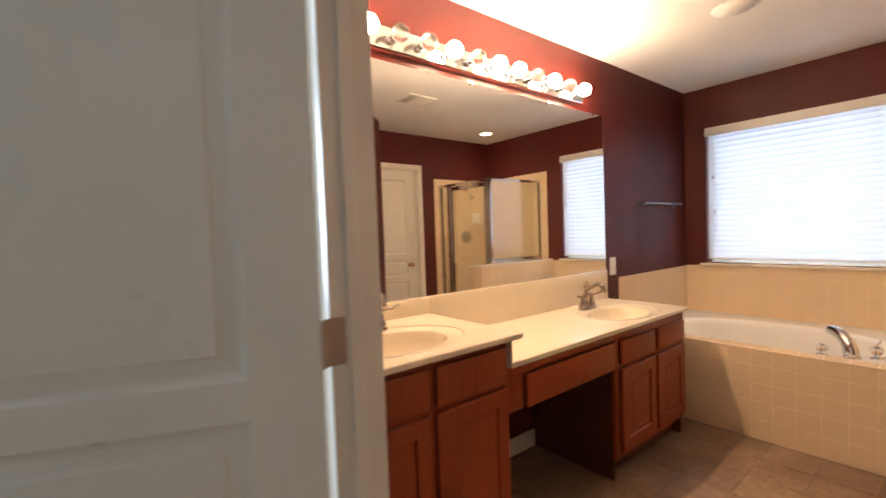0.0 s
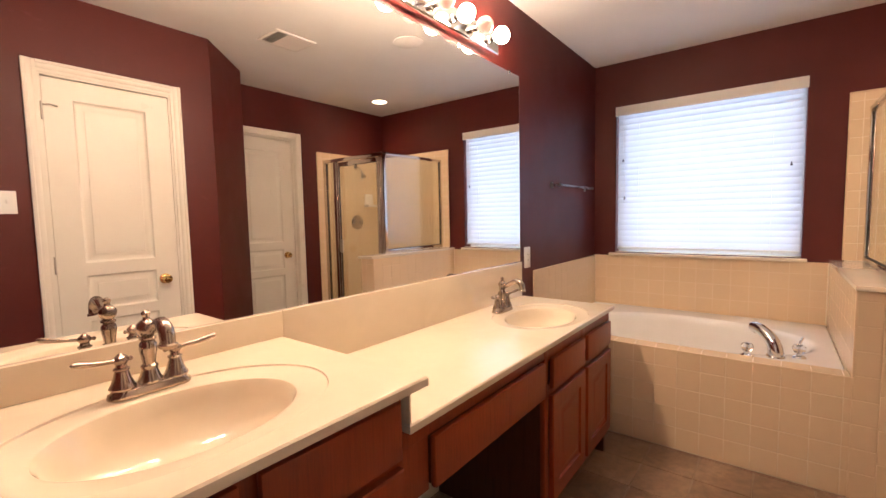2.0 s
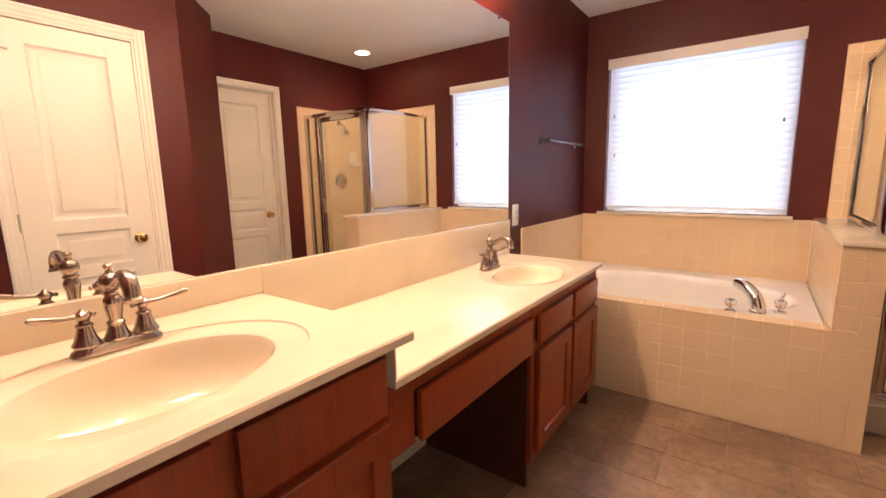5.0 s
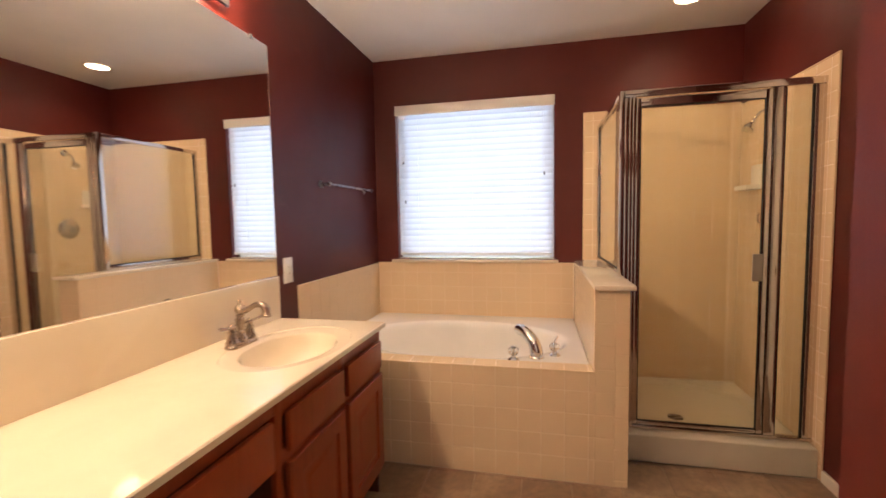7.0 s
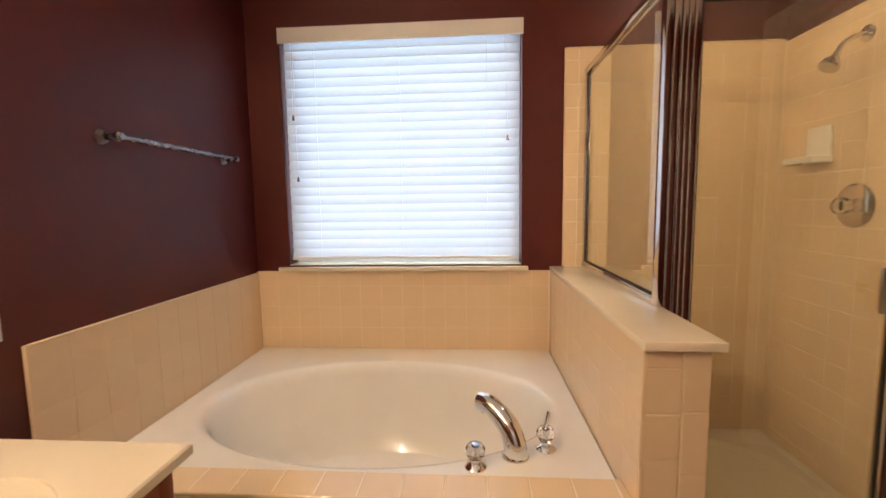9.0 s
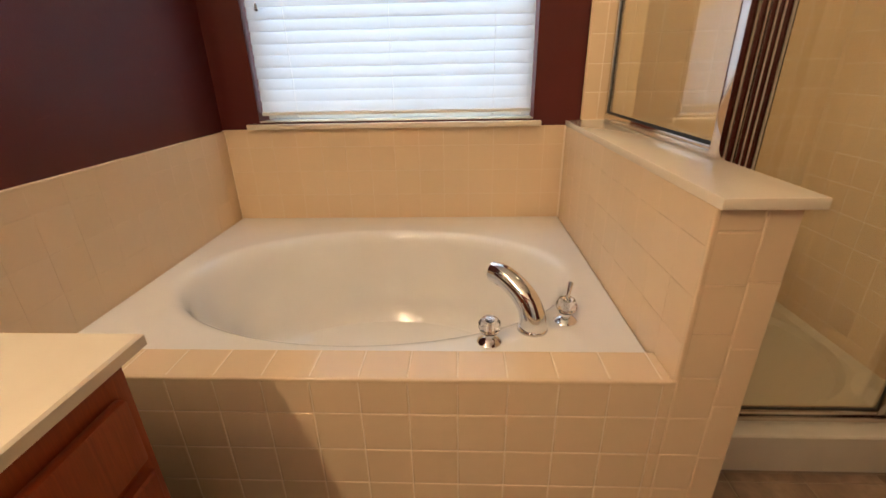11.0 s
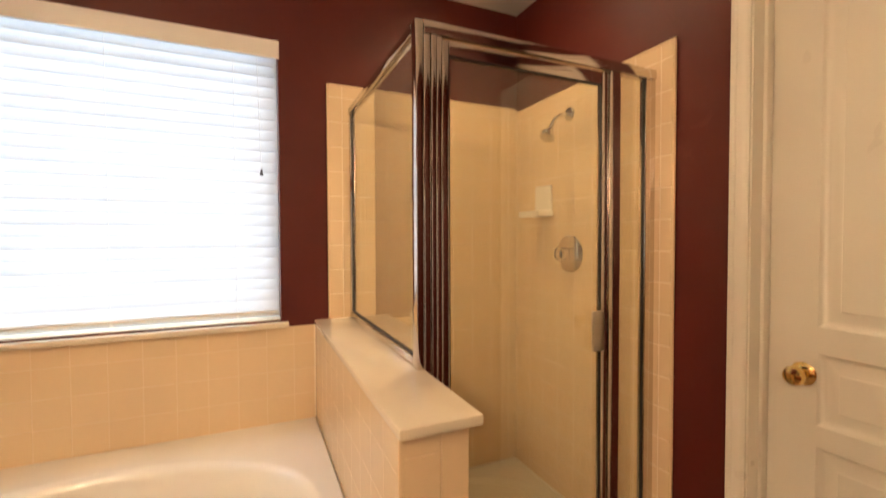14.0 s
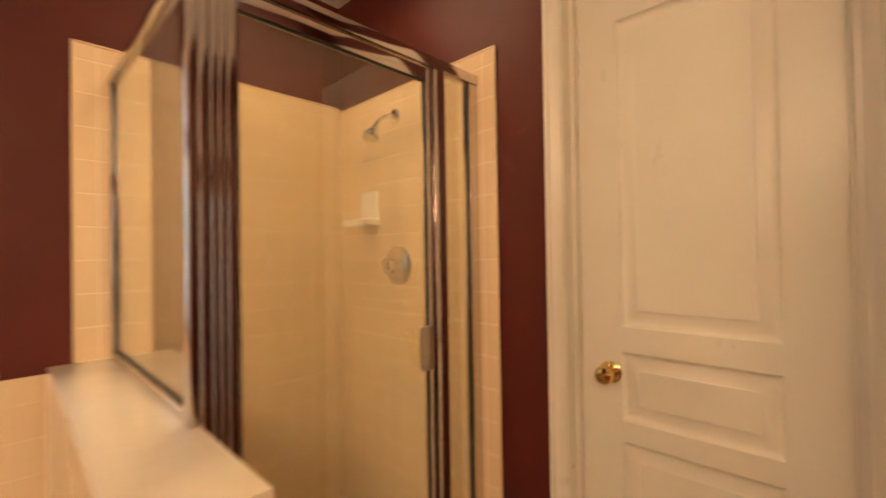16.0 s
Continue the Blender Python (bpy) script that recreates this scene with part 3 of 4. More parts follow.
# ---------------------------------------------------------------- vanity
ZL, ZR = 0.875, 0.750
YF = 1.490
SINK_RINGS = [(1.34, 0.0), (1.330, 0.0042), (1.30, 0.0055), (1.06, 0.0065), (1.0, 0.011), (0.965, 0.022), (0.93, 0.045), (0.86, 0.075), (0.74, 0.103),
              (0.56, 0.122), (0.34, 0.131), (0.12, 0.134)]


def countertop(name, rect, sink, top, label, splash, splash_from=None):
    ob = thing(name, ((rect[0] + rect[1]) / 2, (rect[2] + rect[3]) / 2, top - 0.024), label, "countertop")
    part("slab", bowl_slab(rect, sink, (0.218, 0.158), top, SINK_RINGS, top - 0.022, 0.004), COUNTER, ob, "cream counter with a moulded oval basin")
    part("backsplash", box(splash_from or rect[0], rect[1], YN - 0.020, YN - 0.0005, top + 0.0005, splash, 0.003), COUNTER, ob)
    part("drain", lathe([(0, 0.003), (0.016, 0.003), (0.022, 0.0015), (0.022, -0.004), (0, -0.004)], (sink[0], sink[1], top - 0.132), 24), NICKEL, ob, "nickel drain")
    return ob


CL = countertop("vanity_countertop", (XW + 0.001, 1.572, YF, YN - 0.0005), (1.163, 1.755), ZL, "raised cream marble vanity top with oval basin", 0.957)
part("drop_edge", box(1.5565, 1.563, YF + 0.0475, YN - 0.021, ZR + 0.001, ZL - 0.0225, 0.002), COUNTER, CL, "cream upright joining the two counter levels")
countertop("vanity_countertop", (1.556, 3.168, YF + 0.046, YN - 0.0005), (2.755, 1.765), ZR, "lower cream marble vanity top with oval basin", 0.9565, 1.5725)

RAISED = ((0.004, 0.008), (0.013, 0.010), (0.044, 0.0018), (0.046, 0.0018))
YC = 1.552


def slab_front(name, x0, x1, z0, z1, parent):
    bb = box(x0, x1, YC - 0.0205, YC - 0.0015, z0, z1, 0.006, segments=2)
    return part(name, bb, WOOD, parent)


def cab_door(x0, x1, z0, z1, parent):
    w, h = x1 - x0, z1 - z0
    bb = panel_board(w, h, 0.019, [(0.055, w - 0.055, 0.055, h - 0.055)], RAISED, 0.004)
    return part("door", moved(bb, Matrix.Translation((x0, YC - 0.0205, z0))), WOOD, parent, "raised-panel stained oak door")


def cabinet(name, x0, x1, top, cols, zd, label):
    ob = thing(name, ((x0 + x1) / 2, 1.8, ZF), label, "cabinet")
    # sides, floor, toe kick and backing carry their shade as darker wood
    part("side_panel", box(x0, x0 + 0.016, YC + 0.019, YN - 0.001, ZF, top), WOOD_SHADED, ob)
    part("side_panel", box(x1 - 0.016, x1, YC + 0.019, YN - 0.001, ZF, top), WOOD_SHADED, ob)
    part("floor_panel", box(x0 + 0.016, x1 - 0.016, YC + 0.019, YN - 0.002, 0.075, 0.09), WOOD_SHADED, ob)
    part("toe_kick", box(x0 + 0.016, x1 - 0.016, YC + 0.07, YC + 0.085, ZF, 0.07), WOOD_SHADED, ob, "recessed toe kick, shade in its wood colour")
    bb = box(x0, x0 + 0.035, YC, YC + 0.019, 0.07, top, 0.001)
    box(x1 - 0.035, x1, YC, YC + 0.019, 0.07, top, 0.001, bm=bb)
    mid = (cols[0][1] + cols[1][0]) / 2
    box(mid - 0.025, mid + 0.025, YC, YC + 0.019, 0.07, top, 0.001, bm=bb)
    for z0, z1 in ((0.07, 0.125), (zd[1] - 0.012, zd[2] + 0.012), (zd[3] - 0.012, top)):
        box(x0 + 0.035, x1 - 0.035, YC + 0.0004, YC + 0.0186, z0, z1, bm=bb)
    part("face_frame", bb, WOOD, ob)
    part("backing", box(x0 + 0.017, x1 - 0.017, YC + 0.020, YC + 0.024, 0.091, top - 0.002), WOOD_SHADED, ob)
    for c0, c1 in cols:
        slab_front("drawer_front", c0, c1, zd[2], zd[3], ob)
        cab_door(c0, c1, zd[0], zd[1], ob)
    return ob


cabinet("vanity_cabinet", XW + 0.002, 1.5445, ZL - 0.0225, [(0.815, 1.152), (1.188, 1.526)], (0.118, 0.655, 0.682, 0.818), "reddish oak vanity cabinet below the raised basin")
cabinet("vanity_cabinet", 2.330, 3.128, ZR - 0.0225, [(2.372, 2.722), (2.760, 3.098)], (0.112, 0.530, 0.562, 0.682), "reddish oak vanity cabinet below the lower basin")
KN = thing("knee_space_cabinet", (1.95, 1.6, 0.56), "reddish oak drawer unit over the open knee space", "cabinet")
part("rail", box(1.5455, 2.329, YC, YC + 0.019, 0.687, ZR - 0.0225, 0.001), WOOD, KN)
part("stile", box(1.5455, 1.638, YC + 0.0004, YC + 0.0186, 0.544, 0.6865, 0.001), WOOD, KN)
# shade of the knee space is put into the drawer box's colour
part("box", box(1.645, 2.29, YC + 0.001, YC + 0.40, 0.556, 0.674), WOOD_SHADED, KN, "drawer box, knee-space shade in its wood colour")
slab_front("drawer_front", 1.642, 2.300, 0.550, 0.686, KN)


def faucet(x, y, z, label):
    """A centre-set tap: plate, two bell-shaped lever handles, column, finial and a swan-neck spout towards -y."""
    ob = thing("basin_faucet", (x, y, z), label, "faucet", "basin faucets", world=False)
    pts = []
    for k in range(32):
        a = 2 * math.pi * k / 32
        pts.append((0.026 * math.cos(a) + (0.053 if math.cos(a) > 0 else -0.053), 0.026 * math.sin(a)))
    bb = bmesh.new()
    loops = [[bb.verts.new((px * s, py * s, h)) for px, py in pts] for s, h in ((1.0, 0), (1.02, 0.003), (1.0, 0.009), (0.93, 0.013), (0.90, 0.018), (0.80, 0.020))]
    for lo, hi in zip(loops, loops[1:]):
        for k in range(32):
            bb.faces.new((lo[k], lo[(k + 1) % 32], hi[(k + 1) % 32], hi[k]))
    bb.faces.new(loops[0]), bb.faces.new(loops[-1])
    part("base_plate", bb, NICKEL, ob)
    for side in (-1, 1):
        hx = side * 0.051
        hb = lathe([(0.0, 0.019), (0.024, 0.019), (0.025, 0.023), (0.021, 0.030), (0.0165, 0.042), (0.0135, 0.054), (0.0125, 0.058), (0.0150, 0.060),
                    (0.0150, 0.063), (0.0105, 0.066), (0.0095, 0.071), (0.0125, 0.075), (0.0145, 0.081), (0.0125, 0.087), (0.007, 0.091), (0.0045, 0.094), (0.0, 0.097)], (hx, 0, 0), 22)
        h = part("handle", hb, NICKEL, ob)
        lev = tube([(hx - side * 0.022, 0.004, 0.0795), (hx - side * 0.019, 0.004, 0.0795), (hx - side * 0.012, 0.003, 0.080), (hx, 0, 0.081), (hx + side * 0.017, -0.003, 0.082),
                    (hx + side * 0.034, -0.007, 0.084), (hx + side * 0.052, -0.011, 0.087), (hx + side * 0.068, -0.015, 0.091), (hx + side * 0.080, -0.018, 0.094), (hx + side * 0.085, -0.019, 0.0955)],
                   [0.003, 0.0055, 0.0035, 0.005, 0.0045, 0.0042, 0.0058, 0.0070, 0.0062, 0.002], 12)
        part("lever", lev, NICKEL, h)
    col = lathe([(0.0, 0.019), (0.023, 0.019), (0.024, 0.024), (0.019, 0.034), (0.015, 0.048), (0.0165, 0.052), (0.0165, 0.056), (0.0125, 0.060), (0.0150, 0.078),
                 (0.0175, 0.094), (0.0165, 0.104), (0.0125, 0.110), (0.0165, 0.114), (0.0165, 0.118), (0.0130, 0.121), (0.0185, 0.130), (0.0205, 0.139), (0.0185, 0.148),
                 (0.0120, 0.155), (0.0080, 0.157), (0.0060, 0.162), (0.0090, 0.168), (0.0085, 0.173), (0.0040, 0.177), (0.0, 0.178)], (0, 0, 0), 26)
    part("column", col, NICKEL, ob)
    path = spline([(0, -0.010, 0.136), (0, -0.030, 0.138), (0, -0.052, 0.150), (0, -0.075, 0.161), (0, -0.098, 0.158), (0, -0.112, 0.142), (0, -0.114, 0.124), (0, -0.113, 0.116)], 4)
    n = len(path)
    radii = [0.0145 - 0.004 * math.sin(math.pi * min(1, k / (n * 0.6))) + (0.003 if k > n - 5 else 0.0) for k in range(n)]
    part("spout", tube(path, radii, 16), NICKEL, ob)
    part("lift_rod", tube([(0, 0.022, 0.018), (0, 0.022, 0.100)], 0.002, 8), NICKEL, ob)
    return ob


faucet(1.170, 1.952, ZL - 0.004, "brushed nickel two-handle faucet on the raised basin")
faucet(2.742, 1.970, ZR - 0.004, "brushed nickel two-handle faucet on the lower basin")

# ---------------------------------------------------------------- bath
XT, ZT, YT0, YT1 = 3.359, 0.503, 0.595, YN - 0.0115
TZ = 0.480      # tub rim
TUB = thing("bathtub", (3.95, 1.33, 0.05), "white oval drop-in garden tub in a tiled deck", "bathtub")
TUBC, TUBS = (3.930, 1.335), (0.405, 0.650)
part("shell", bowl_slab((3.468, 4.529, 0.5915, YT1 - 0.002), TUBC, TUBS, TZ,
                        [(1.06, 0.0), (1.04, 0.0012), (1.02, 0.004), (1.0, 0.010), (0.98, 0.023), (0.96, 0.048), (0.92, 0.14), (0.88, 0.26), (0.83, 0.34), (0.74, 0.385), (0.55, 0.402), (0.2, 0.406)],
                        TZ - 0.030, 0.006), TUB_WHITE, TUB)
part("drain", lathe([(0, 0.004), (0.022, 0.004), (0.030, 0.001), (0.030, -0.004), (0, -0.004)], (3.85, 0.93, TZ - 0.392), 24), CHROME, TUB, "chrome drain")
part("overflow_plate", lathe([(0, 0.012), (0.030, 0.010), (0.036, 0.004), (0.036, 0.0), (0, 0.0)], (3.80, 0.765, TZ - 0.12), 24, (0.2, 1.0, 0.25)), CHROME, TUB, "round chrome overflow plate")

TF = thing("bath_spout", (3.593, 0.852, TZ), "arched chrome tub spout on the deck corner", "faucet")
zt = TZ
part("flange", lathe([(0.0, 0), (0.041, 0), (0.041, 0.004), (0.037, 0.010), (0.0, 0.012)], (3.593, 0.852, zt), 26), CHROME, TF)
ctrl = [(3.591, 0.851, zt + 0.006), (3.593, 0.856, zt + 0.045), (3.606, 0.870, zt + 0.080), (3.630, 0.897, zt + 0.108), (3.658, 0.928, zt + 0.126), (3.680, 0.954, zt + 0.127)]
path = spline(ctrl, 5)
radii = [0.037 - 0.009 * k / (len(path) - 1) for k in range(len(path))]
part("spout", tube(path, radii, 20, 0.95), CHROME, TF)
part("outlet", lathe([(0.0, 0), (0.011, 0), (0.011, 0.02), (0.0, 0.02)], (3.668, 0.940, zt + 0.096), 16), CHROME, TF)
for hx, hy, a in ((3.532, 0.970, 0), (3.632, 0.758, 1)):
    H = thing("bath_tap_handle", (hx, hy, zt), "clear faceted acrylic tap handle on chrome base", "tap", "bath tap handles")
    part("flange", lathe([(0.0, 0), (0.030, 0), (0.031, 0.004), (0.024, 0.012), (0.013, 0.018), (0.013, 0.026), (0.0, 0.026)], (hx, hy, zt), 26), CHROME, H)
    part("knob", lathe([(0.012, 0.026), (0.022, 0.031), (0.028, 0.042), (0.028, 0.056), (0.022, 0.067), (0.010, 0.071), (0.0, 0.071)], (hx, hy, zt), 9), CRYSTAL, H, "clear faceted acrylic knob").data.set_sharp_from_angle(angle=0.2)
    part("core", lathe([(0.0, 0.026), (0.006, 0.027), (0.006, 0.058), (0.011, 0.059), (0.011, 0.0645), (0.0, 0.0645)], (hx, hy, zt), 14), CHROME, H)
    if a:
        part("lever", tube([(hx, hy, zt + 0.068), (hx + 0.012, hy - 0.006, zt + 0.085), (hx + 0.034, hy - 0.014, zt + 0.098)], [0.004, 0.006, 0.007], 10), CHROME, H, "short chrome lever")

# deck front and half wall cores
structure("tub_deck", box(XT + 0.0036, 3.4655, YT0, YN - 0.0105, ZF, ZT - 0.0026), GROUT, "tiled front of the tub surround", "tub surround")
DECK = bpy.data.objects["tub_deck"]
HW = (0.437, 0.583)
HALF = structure("half_wall", box(XT + 0.0036, XE, HW[0] + 0.0026, HW[1] + 0.0054, ZF, 0.885), GROUT_TIGHT, "tiled half wall between tub and shower", "half wall")
part("cap", box(3.341, XE - 0.001, 0.414, 0.594, 0.8855, 0.908, 0.005), COUNTER, HALF, "cream marble cap")

# ---------------------------------------------------------------- shower
SX, SY, SZ = 3.678, 0.419, 1.846
PAN = thing("shower_pan", (4.05, 0, ZF), "off-white moulded shower pan with raised curb", "shower pan")
b = box(3.606, 3.745, YS + 0.0125, HW[0] + 0.006, ZF, 0.100, 0.012, segments=3)
part("curb", b, PAN_WHITE, PAN)
part("basin", bowl_slab((3.740, 4.529, YS + 0.0125, HW[0] + 0.006), (4.12, -0.01), (0.36, 0.40), 0.075, [(1.0, 0.004), (0.94, 0.026), (0.6, 0.034), (0.1, 0.040)], ZF), PAN_WHITE, PAN)
part("drain", lathe([(0, 0.003), (0.035, 0.003), (0.042, 0.0), (0.042, -0.003), (0, -0.003)], (3.985, 0.060, 0.0405), 24), BRONZE, PAN, "chrome strainer")

EN = thing("shower_enclosure", (SX, 0, 0.105), "bright-framed glass shower enclosure with hinged door", "shower")


def bar(name, x0, x1, y0, y1, z0, z1, label="", parent=None, bevel=0.003):
    return part(name, box(x0, x1, y0, y1, z0, z1, bevel), ALUMINIUM, parent or EN, label)


YE = YS + 0.0115
ZB = 0.106
# corner post: three fluted ribs
b = box(SX - 0.018, SX + 0.018, SY - 0.002, SY + 0.020, 0.9085, SZ, 0.003)
part("corner_post", b, ALUMINIUM, EN, "fluted bright corner post")
for k, (y0, y1, dx) in enumerate(((0.396, 0.4160, 0.0165), (0.379, 0.395, 0.0195), (0.362, 0.378, 0.0165))):
    bar("post_rib", SX - dx, SX + dx, y0, y1, ZB, SZ - 0.034)
bar("header", SX - 0.020, SX + 0.020, YE, SY - 0.003, SZ - 0.033, SZ, "bright header rail")
bar("header", SX + 0.019, 4.528, SY - 0.014, SY + 0.020, SZ - 0.028, SZ, "bright header rail")
bar("bottom_track", SX + 0.019, 4.528, SY - 0.012, SY + 0.018, 0.9085, 0.936)
bar("wall_channel", 4.506, 4.528, SY - 0.0115, SY + 0.0175, 0.9365, SZ - 0.0285)
bar("bottom_track", SX - 0.019, SX + 0.019, YE, 0.361, ZB, ZB + 0.018)
bar("wall_channel", SX - 0.016, SX + 0.016, YE, -0.4075, ZB + 0.0185, SZ - 0.0335)
bar("strike_post", SX - 0.018, SX + 0.018, -0.290, -0.2415, ZB + 0.0185, SZ - 0.0335, "bright strike post")


def pane(name, x0, x1, y0, y1, z0, z1, parent):
    p = part(name, box(x0, x1, y0, y1, z0, z1), GLASS, parent, "clear glass panel", soft=False)
    p.visible_shadow = False
    return p


pane("side_pane", SX + 0.022, 4.503, SY, SY + 0.006, 0.938, SZ - 0.030, EN)
part("seal", box(SX + 0.020, 4.505, SY + 0.0065, SY + 0.010, 0.9365, 0.943), RUBBER, EN)
part("seal", box(4.499, 4.505, SY + 0.0065, SY + 0.010, 0.944, SZ - 0.030), RUBBER, EN)
pane("narrow_pane", SX - 0.003, SX + 0.003, -0.405, -0.2915, ZB + 0.020, SZ - 0.036, EN)
for y in (-0.407, -0.297):
    part("seal", box(SX - 0.009, SX - 0.0035, y, y + 0.006, ZB + 0.019, SZ - 0.036), RUBBER, EN)
DR = bar("door_frame", SX - 0.013, SX + 0.013, 0.340, 0.3605, ZB + 0.020, SZ - 0.040, "hinged glass door frame")
bar("door_stile", SX - 0.013, SX + 0.013, -0.240, -0.212, ZB + 0.020, SZ - 0.040, "", DR)
bar("door_rail", SX - 0.013, SX + 0.013, -0.2115, 0.3395, SZ - 0.080, SZ - 0.040, "", DR)
bar("door_rail", SX - 0.013, SX + 0.013, -0.2115, 0.3395, ZB + 0.020, ZB + 0.040, "", DR)
pane("door_pane", SX - 0.003, SX + 0.003, -0.209, 0.336, ZB + 0.042, SZ - 0.082, DR)
for y in (-0.2115, 0.3355):
    part("seal", box(SX - 0.009, SX - 0.004, y, y + 0.004, ZB + 0.041, SZ - 0.081), RUBBER, DR)
for z in (ZB + 0.041, SZ - 0.085):
    part("seal", box(SX - 0.009, SX - 0.004, -0.207, 0.335, z, z + 0.004), RUBBER, DR)
part("handle", box(SX - 0.026, SX - 0.0135, -0.216, -0.170, 0.893, 1.025, 0.004), HINGE_STEEL, DR, "bright door pull")

SH = thing("wall_shower", (4.12, YS + 0.011, 1.83), "chrome shower head on a bent arm", "shower head")
part("flange", lathe([(0, 0), (0.030, 0), (0.028, 0.006), (0.012, 0.012), (0, 0.012)], (4.108, YS + 0.011, 1.812), 22, (0, 1, 0)), CHROME, SH)
part("arm", tube(spline([(4.108, YS + 0.012, 1.812), (4.108, YS + 0.055, 1.802), (4.108, YS + 0.092, 1.780), (4.100, YS + 0.118, 1.744)], 4), 0.009, 12), CHROME, SH)
part("head", lathe([(0.0, -0.012), (0.011, -0.012), (0.012, 0.010), (0.020, 0.020), (0.031, 0.040), (0.033, 0.055), (0.028, 0.059), (0.0, 0.059)], (4.097, YS + 0.122, 1.738), 24, (-0.15, 0.55, -0.83)), CHROME, SH)
VL = thing("shower_valve", (4.103, YS + 0.011, 1.193), "round chrome shower valve plate with clear knob", "valve")
part("plate", lathe([(0, 0), (0.083, 0), (0.083, 0.003), (0.074, 0.010), (0.030, 0.014), (0.0, 0.014)], (4.103, YS + 0.011, 1.193), 36, (0, 1, 0)), ALUMINIUM, VL)
part("knob", lathe([(0.016, 0.012), (0.018, 0.030), (0.030, 0.036), (0.033, 0.050), (0.030, 0.066), (0.014, 0.072), (0, 0.072)], (4.103, YS + 0.011, 1.193), 12, (0, 1, 0)), CRYSTAL, VL, "clear acrylic valve knob")
SD = thing("soap_dish", (4.285, YS + 0.011, 1.36), "white ceramic soap dish set in the shower tiles", "soap dish")
b = box(4.222, 4.348, YS + 0.0115, YS + 0.024, 1.375, 1.515, 0.007)
for v in b.verts:
    if v.co.z > 1.44:
        v.co.x = 4.285 + (v.co.x - 4.285) * 0.95
part("back_plate", b, TUB_WHITE, SD)
b = bowl_slab((4.205, 4.365, YS + 0.0245, YS + 0.105), (4.285, YS + 0.064), (0.066, 0.030), 1.392, [(1.0, 0.001), (0.92, 0.009), (0.5, 0.011)], 1.366, 0.004)
part("tray", b, TUB_WHITE, SD, "shallow ceramic tray")

# ---------------------------------------------------------------- fittings
TB = thing("towel_bar", (3.96, YN, 1.437), "dark pewter towel bar on the burgundy wall", "towel bar")
for x in (3.642, 4.282):
    part("bracket", lathe([(0, 0), (0.024, 0), (0.025, 0.005), (0.020, 0.010), (0.010, 0.016), (0.010, 0.048), (0.015, 0.054), (0.016, 0.064), (0.010, 0.073), (0, 0.074)], (x, YN, 1.437), 22, (0, -1, 0)), BRONZE, TB)
part("bar", tube([(3.630, YN - 0.058, 1.437), (4.294, YN - 0.058, 1.437)], 0.0085, 14), BRONZE, TB)

TR = thing("towel_ring", (XW, 1.42, 1.386), "dark pewter towel ring beside the mirror", "towel ring")
part("mount", lathe([(0, 0), (0.026, 0), (0.027, 0.005), (0.021, 0.011), (0.010, 0.017), (0.010, 0.060), (0.014, 0.066), (0.013, 0.078), (0, 0.080)], (XW, 1.42, 1.386), 22, (1, 0, 0)), BRONZE, TR)
ring = [(XW + 0.071, 1.42 + 0.078 * math.sin(2 * math.pi * k / 40), 1.303 + 0.083 * math.cos(2 * math.pi * k / 40)) for k in range(41)]
part("ring", tube(ring, 0.0055, 10), BRONZE, TR)

OT = thing("wall_outlet", (3.278, YN, 0.988), "white decora outlet plate", "outlet")
part("plate", box(3.230, 3.309, YN - 0.006, YN - 0.0005, 0.908, 1.038, 0.003), PLASTIC_WHITE, OT)
part("insert", box(3.2525, 3.2865, YN - 0.0085, YN - 0.0062, 0.940, 1.006, 0.001), PLASTIC_WHITE, OT)
for z in (0.956, 0.990):
    for dx in (-0.006, 0.006):
        part("slot", box(3.2695 + dx - 0.0012, 3.2695 + dx + 0.0012, YN - 0.0088, YN - 0.0084, z - 0.004, z + 0.004), DARK_SLOT, OT, "dark plug slot", soft=False)
for z in (0.924, 1.022):
    part("screw", lathe([(0, 0), (0.003, 0), (0.0028, 0.0012), (0, 0.0016)], (3.2695, YN - 0.006, z), 10, (0, -1, 0)), PLASTIC_WHITE, OT)
SW = thing("light_switch", (1.182, YD, 1.353), "white double toggle switch plate", "switch")
part("plate", box(1.124, 1.240, YD + 0.0005, YD + 0.006, 1.296, 1.410, 0.003), PLASTIC_WHITE, SW)
for x in (1.159, 1.205):
    part("toggle", box(x - 0.005, x + 0.005, YD + 0.0062, YD + 0.018, 1.348, 1.366, 0.002), PLASTIC_WHITE, SW)

VT = thing("ceiling_vent", (2.573, 0.665, ZC), "white metal ceiling air register", "vent")
b = box(2.425, 2.722, 0.545, 0.565, ZC - 0.010, ZC - 0.0005, 0.003)
box(2.425, 2.722, 0.765, 0.785, ZC - 0.010, ZC - 0.0005, 0.003, bm=b)
box(2.425, 2.445, 0.565, 0.765, ZC - 0.010, ZC - 0.0005, 0.003, bm=b)
box(2.702, 2.722, 0.565, 0.765, ZC - 0.010, ZC - 0.0005, 0.003, bm=b)
part("frame", b, PLASTIC_WHITE, VT)
part("backing", box(2.445, 2.702, 0.565, 0.765, ZC - 0.003, ZC - 0.0006), DARK_SLOT, VT)
for k in range(16):
    x = 2.456 + 0.0155 * k
    part("louvre", moved(box(-0.0008, 0.0008, 0.566, 0.764, -0.007, 0.007), pose(x, 0, ZC - 0.008, 0, 38 if k < 5 else -38, 0)), PLASTIC_WHITE, VT, soft=False)
CD = thing("ceiling_speaker_cover", (3.125, 1.265, ZC), "flat white round ceiling cover", "cover")
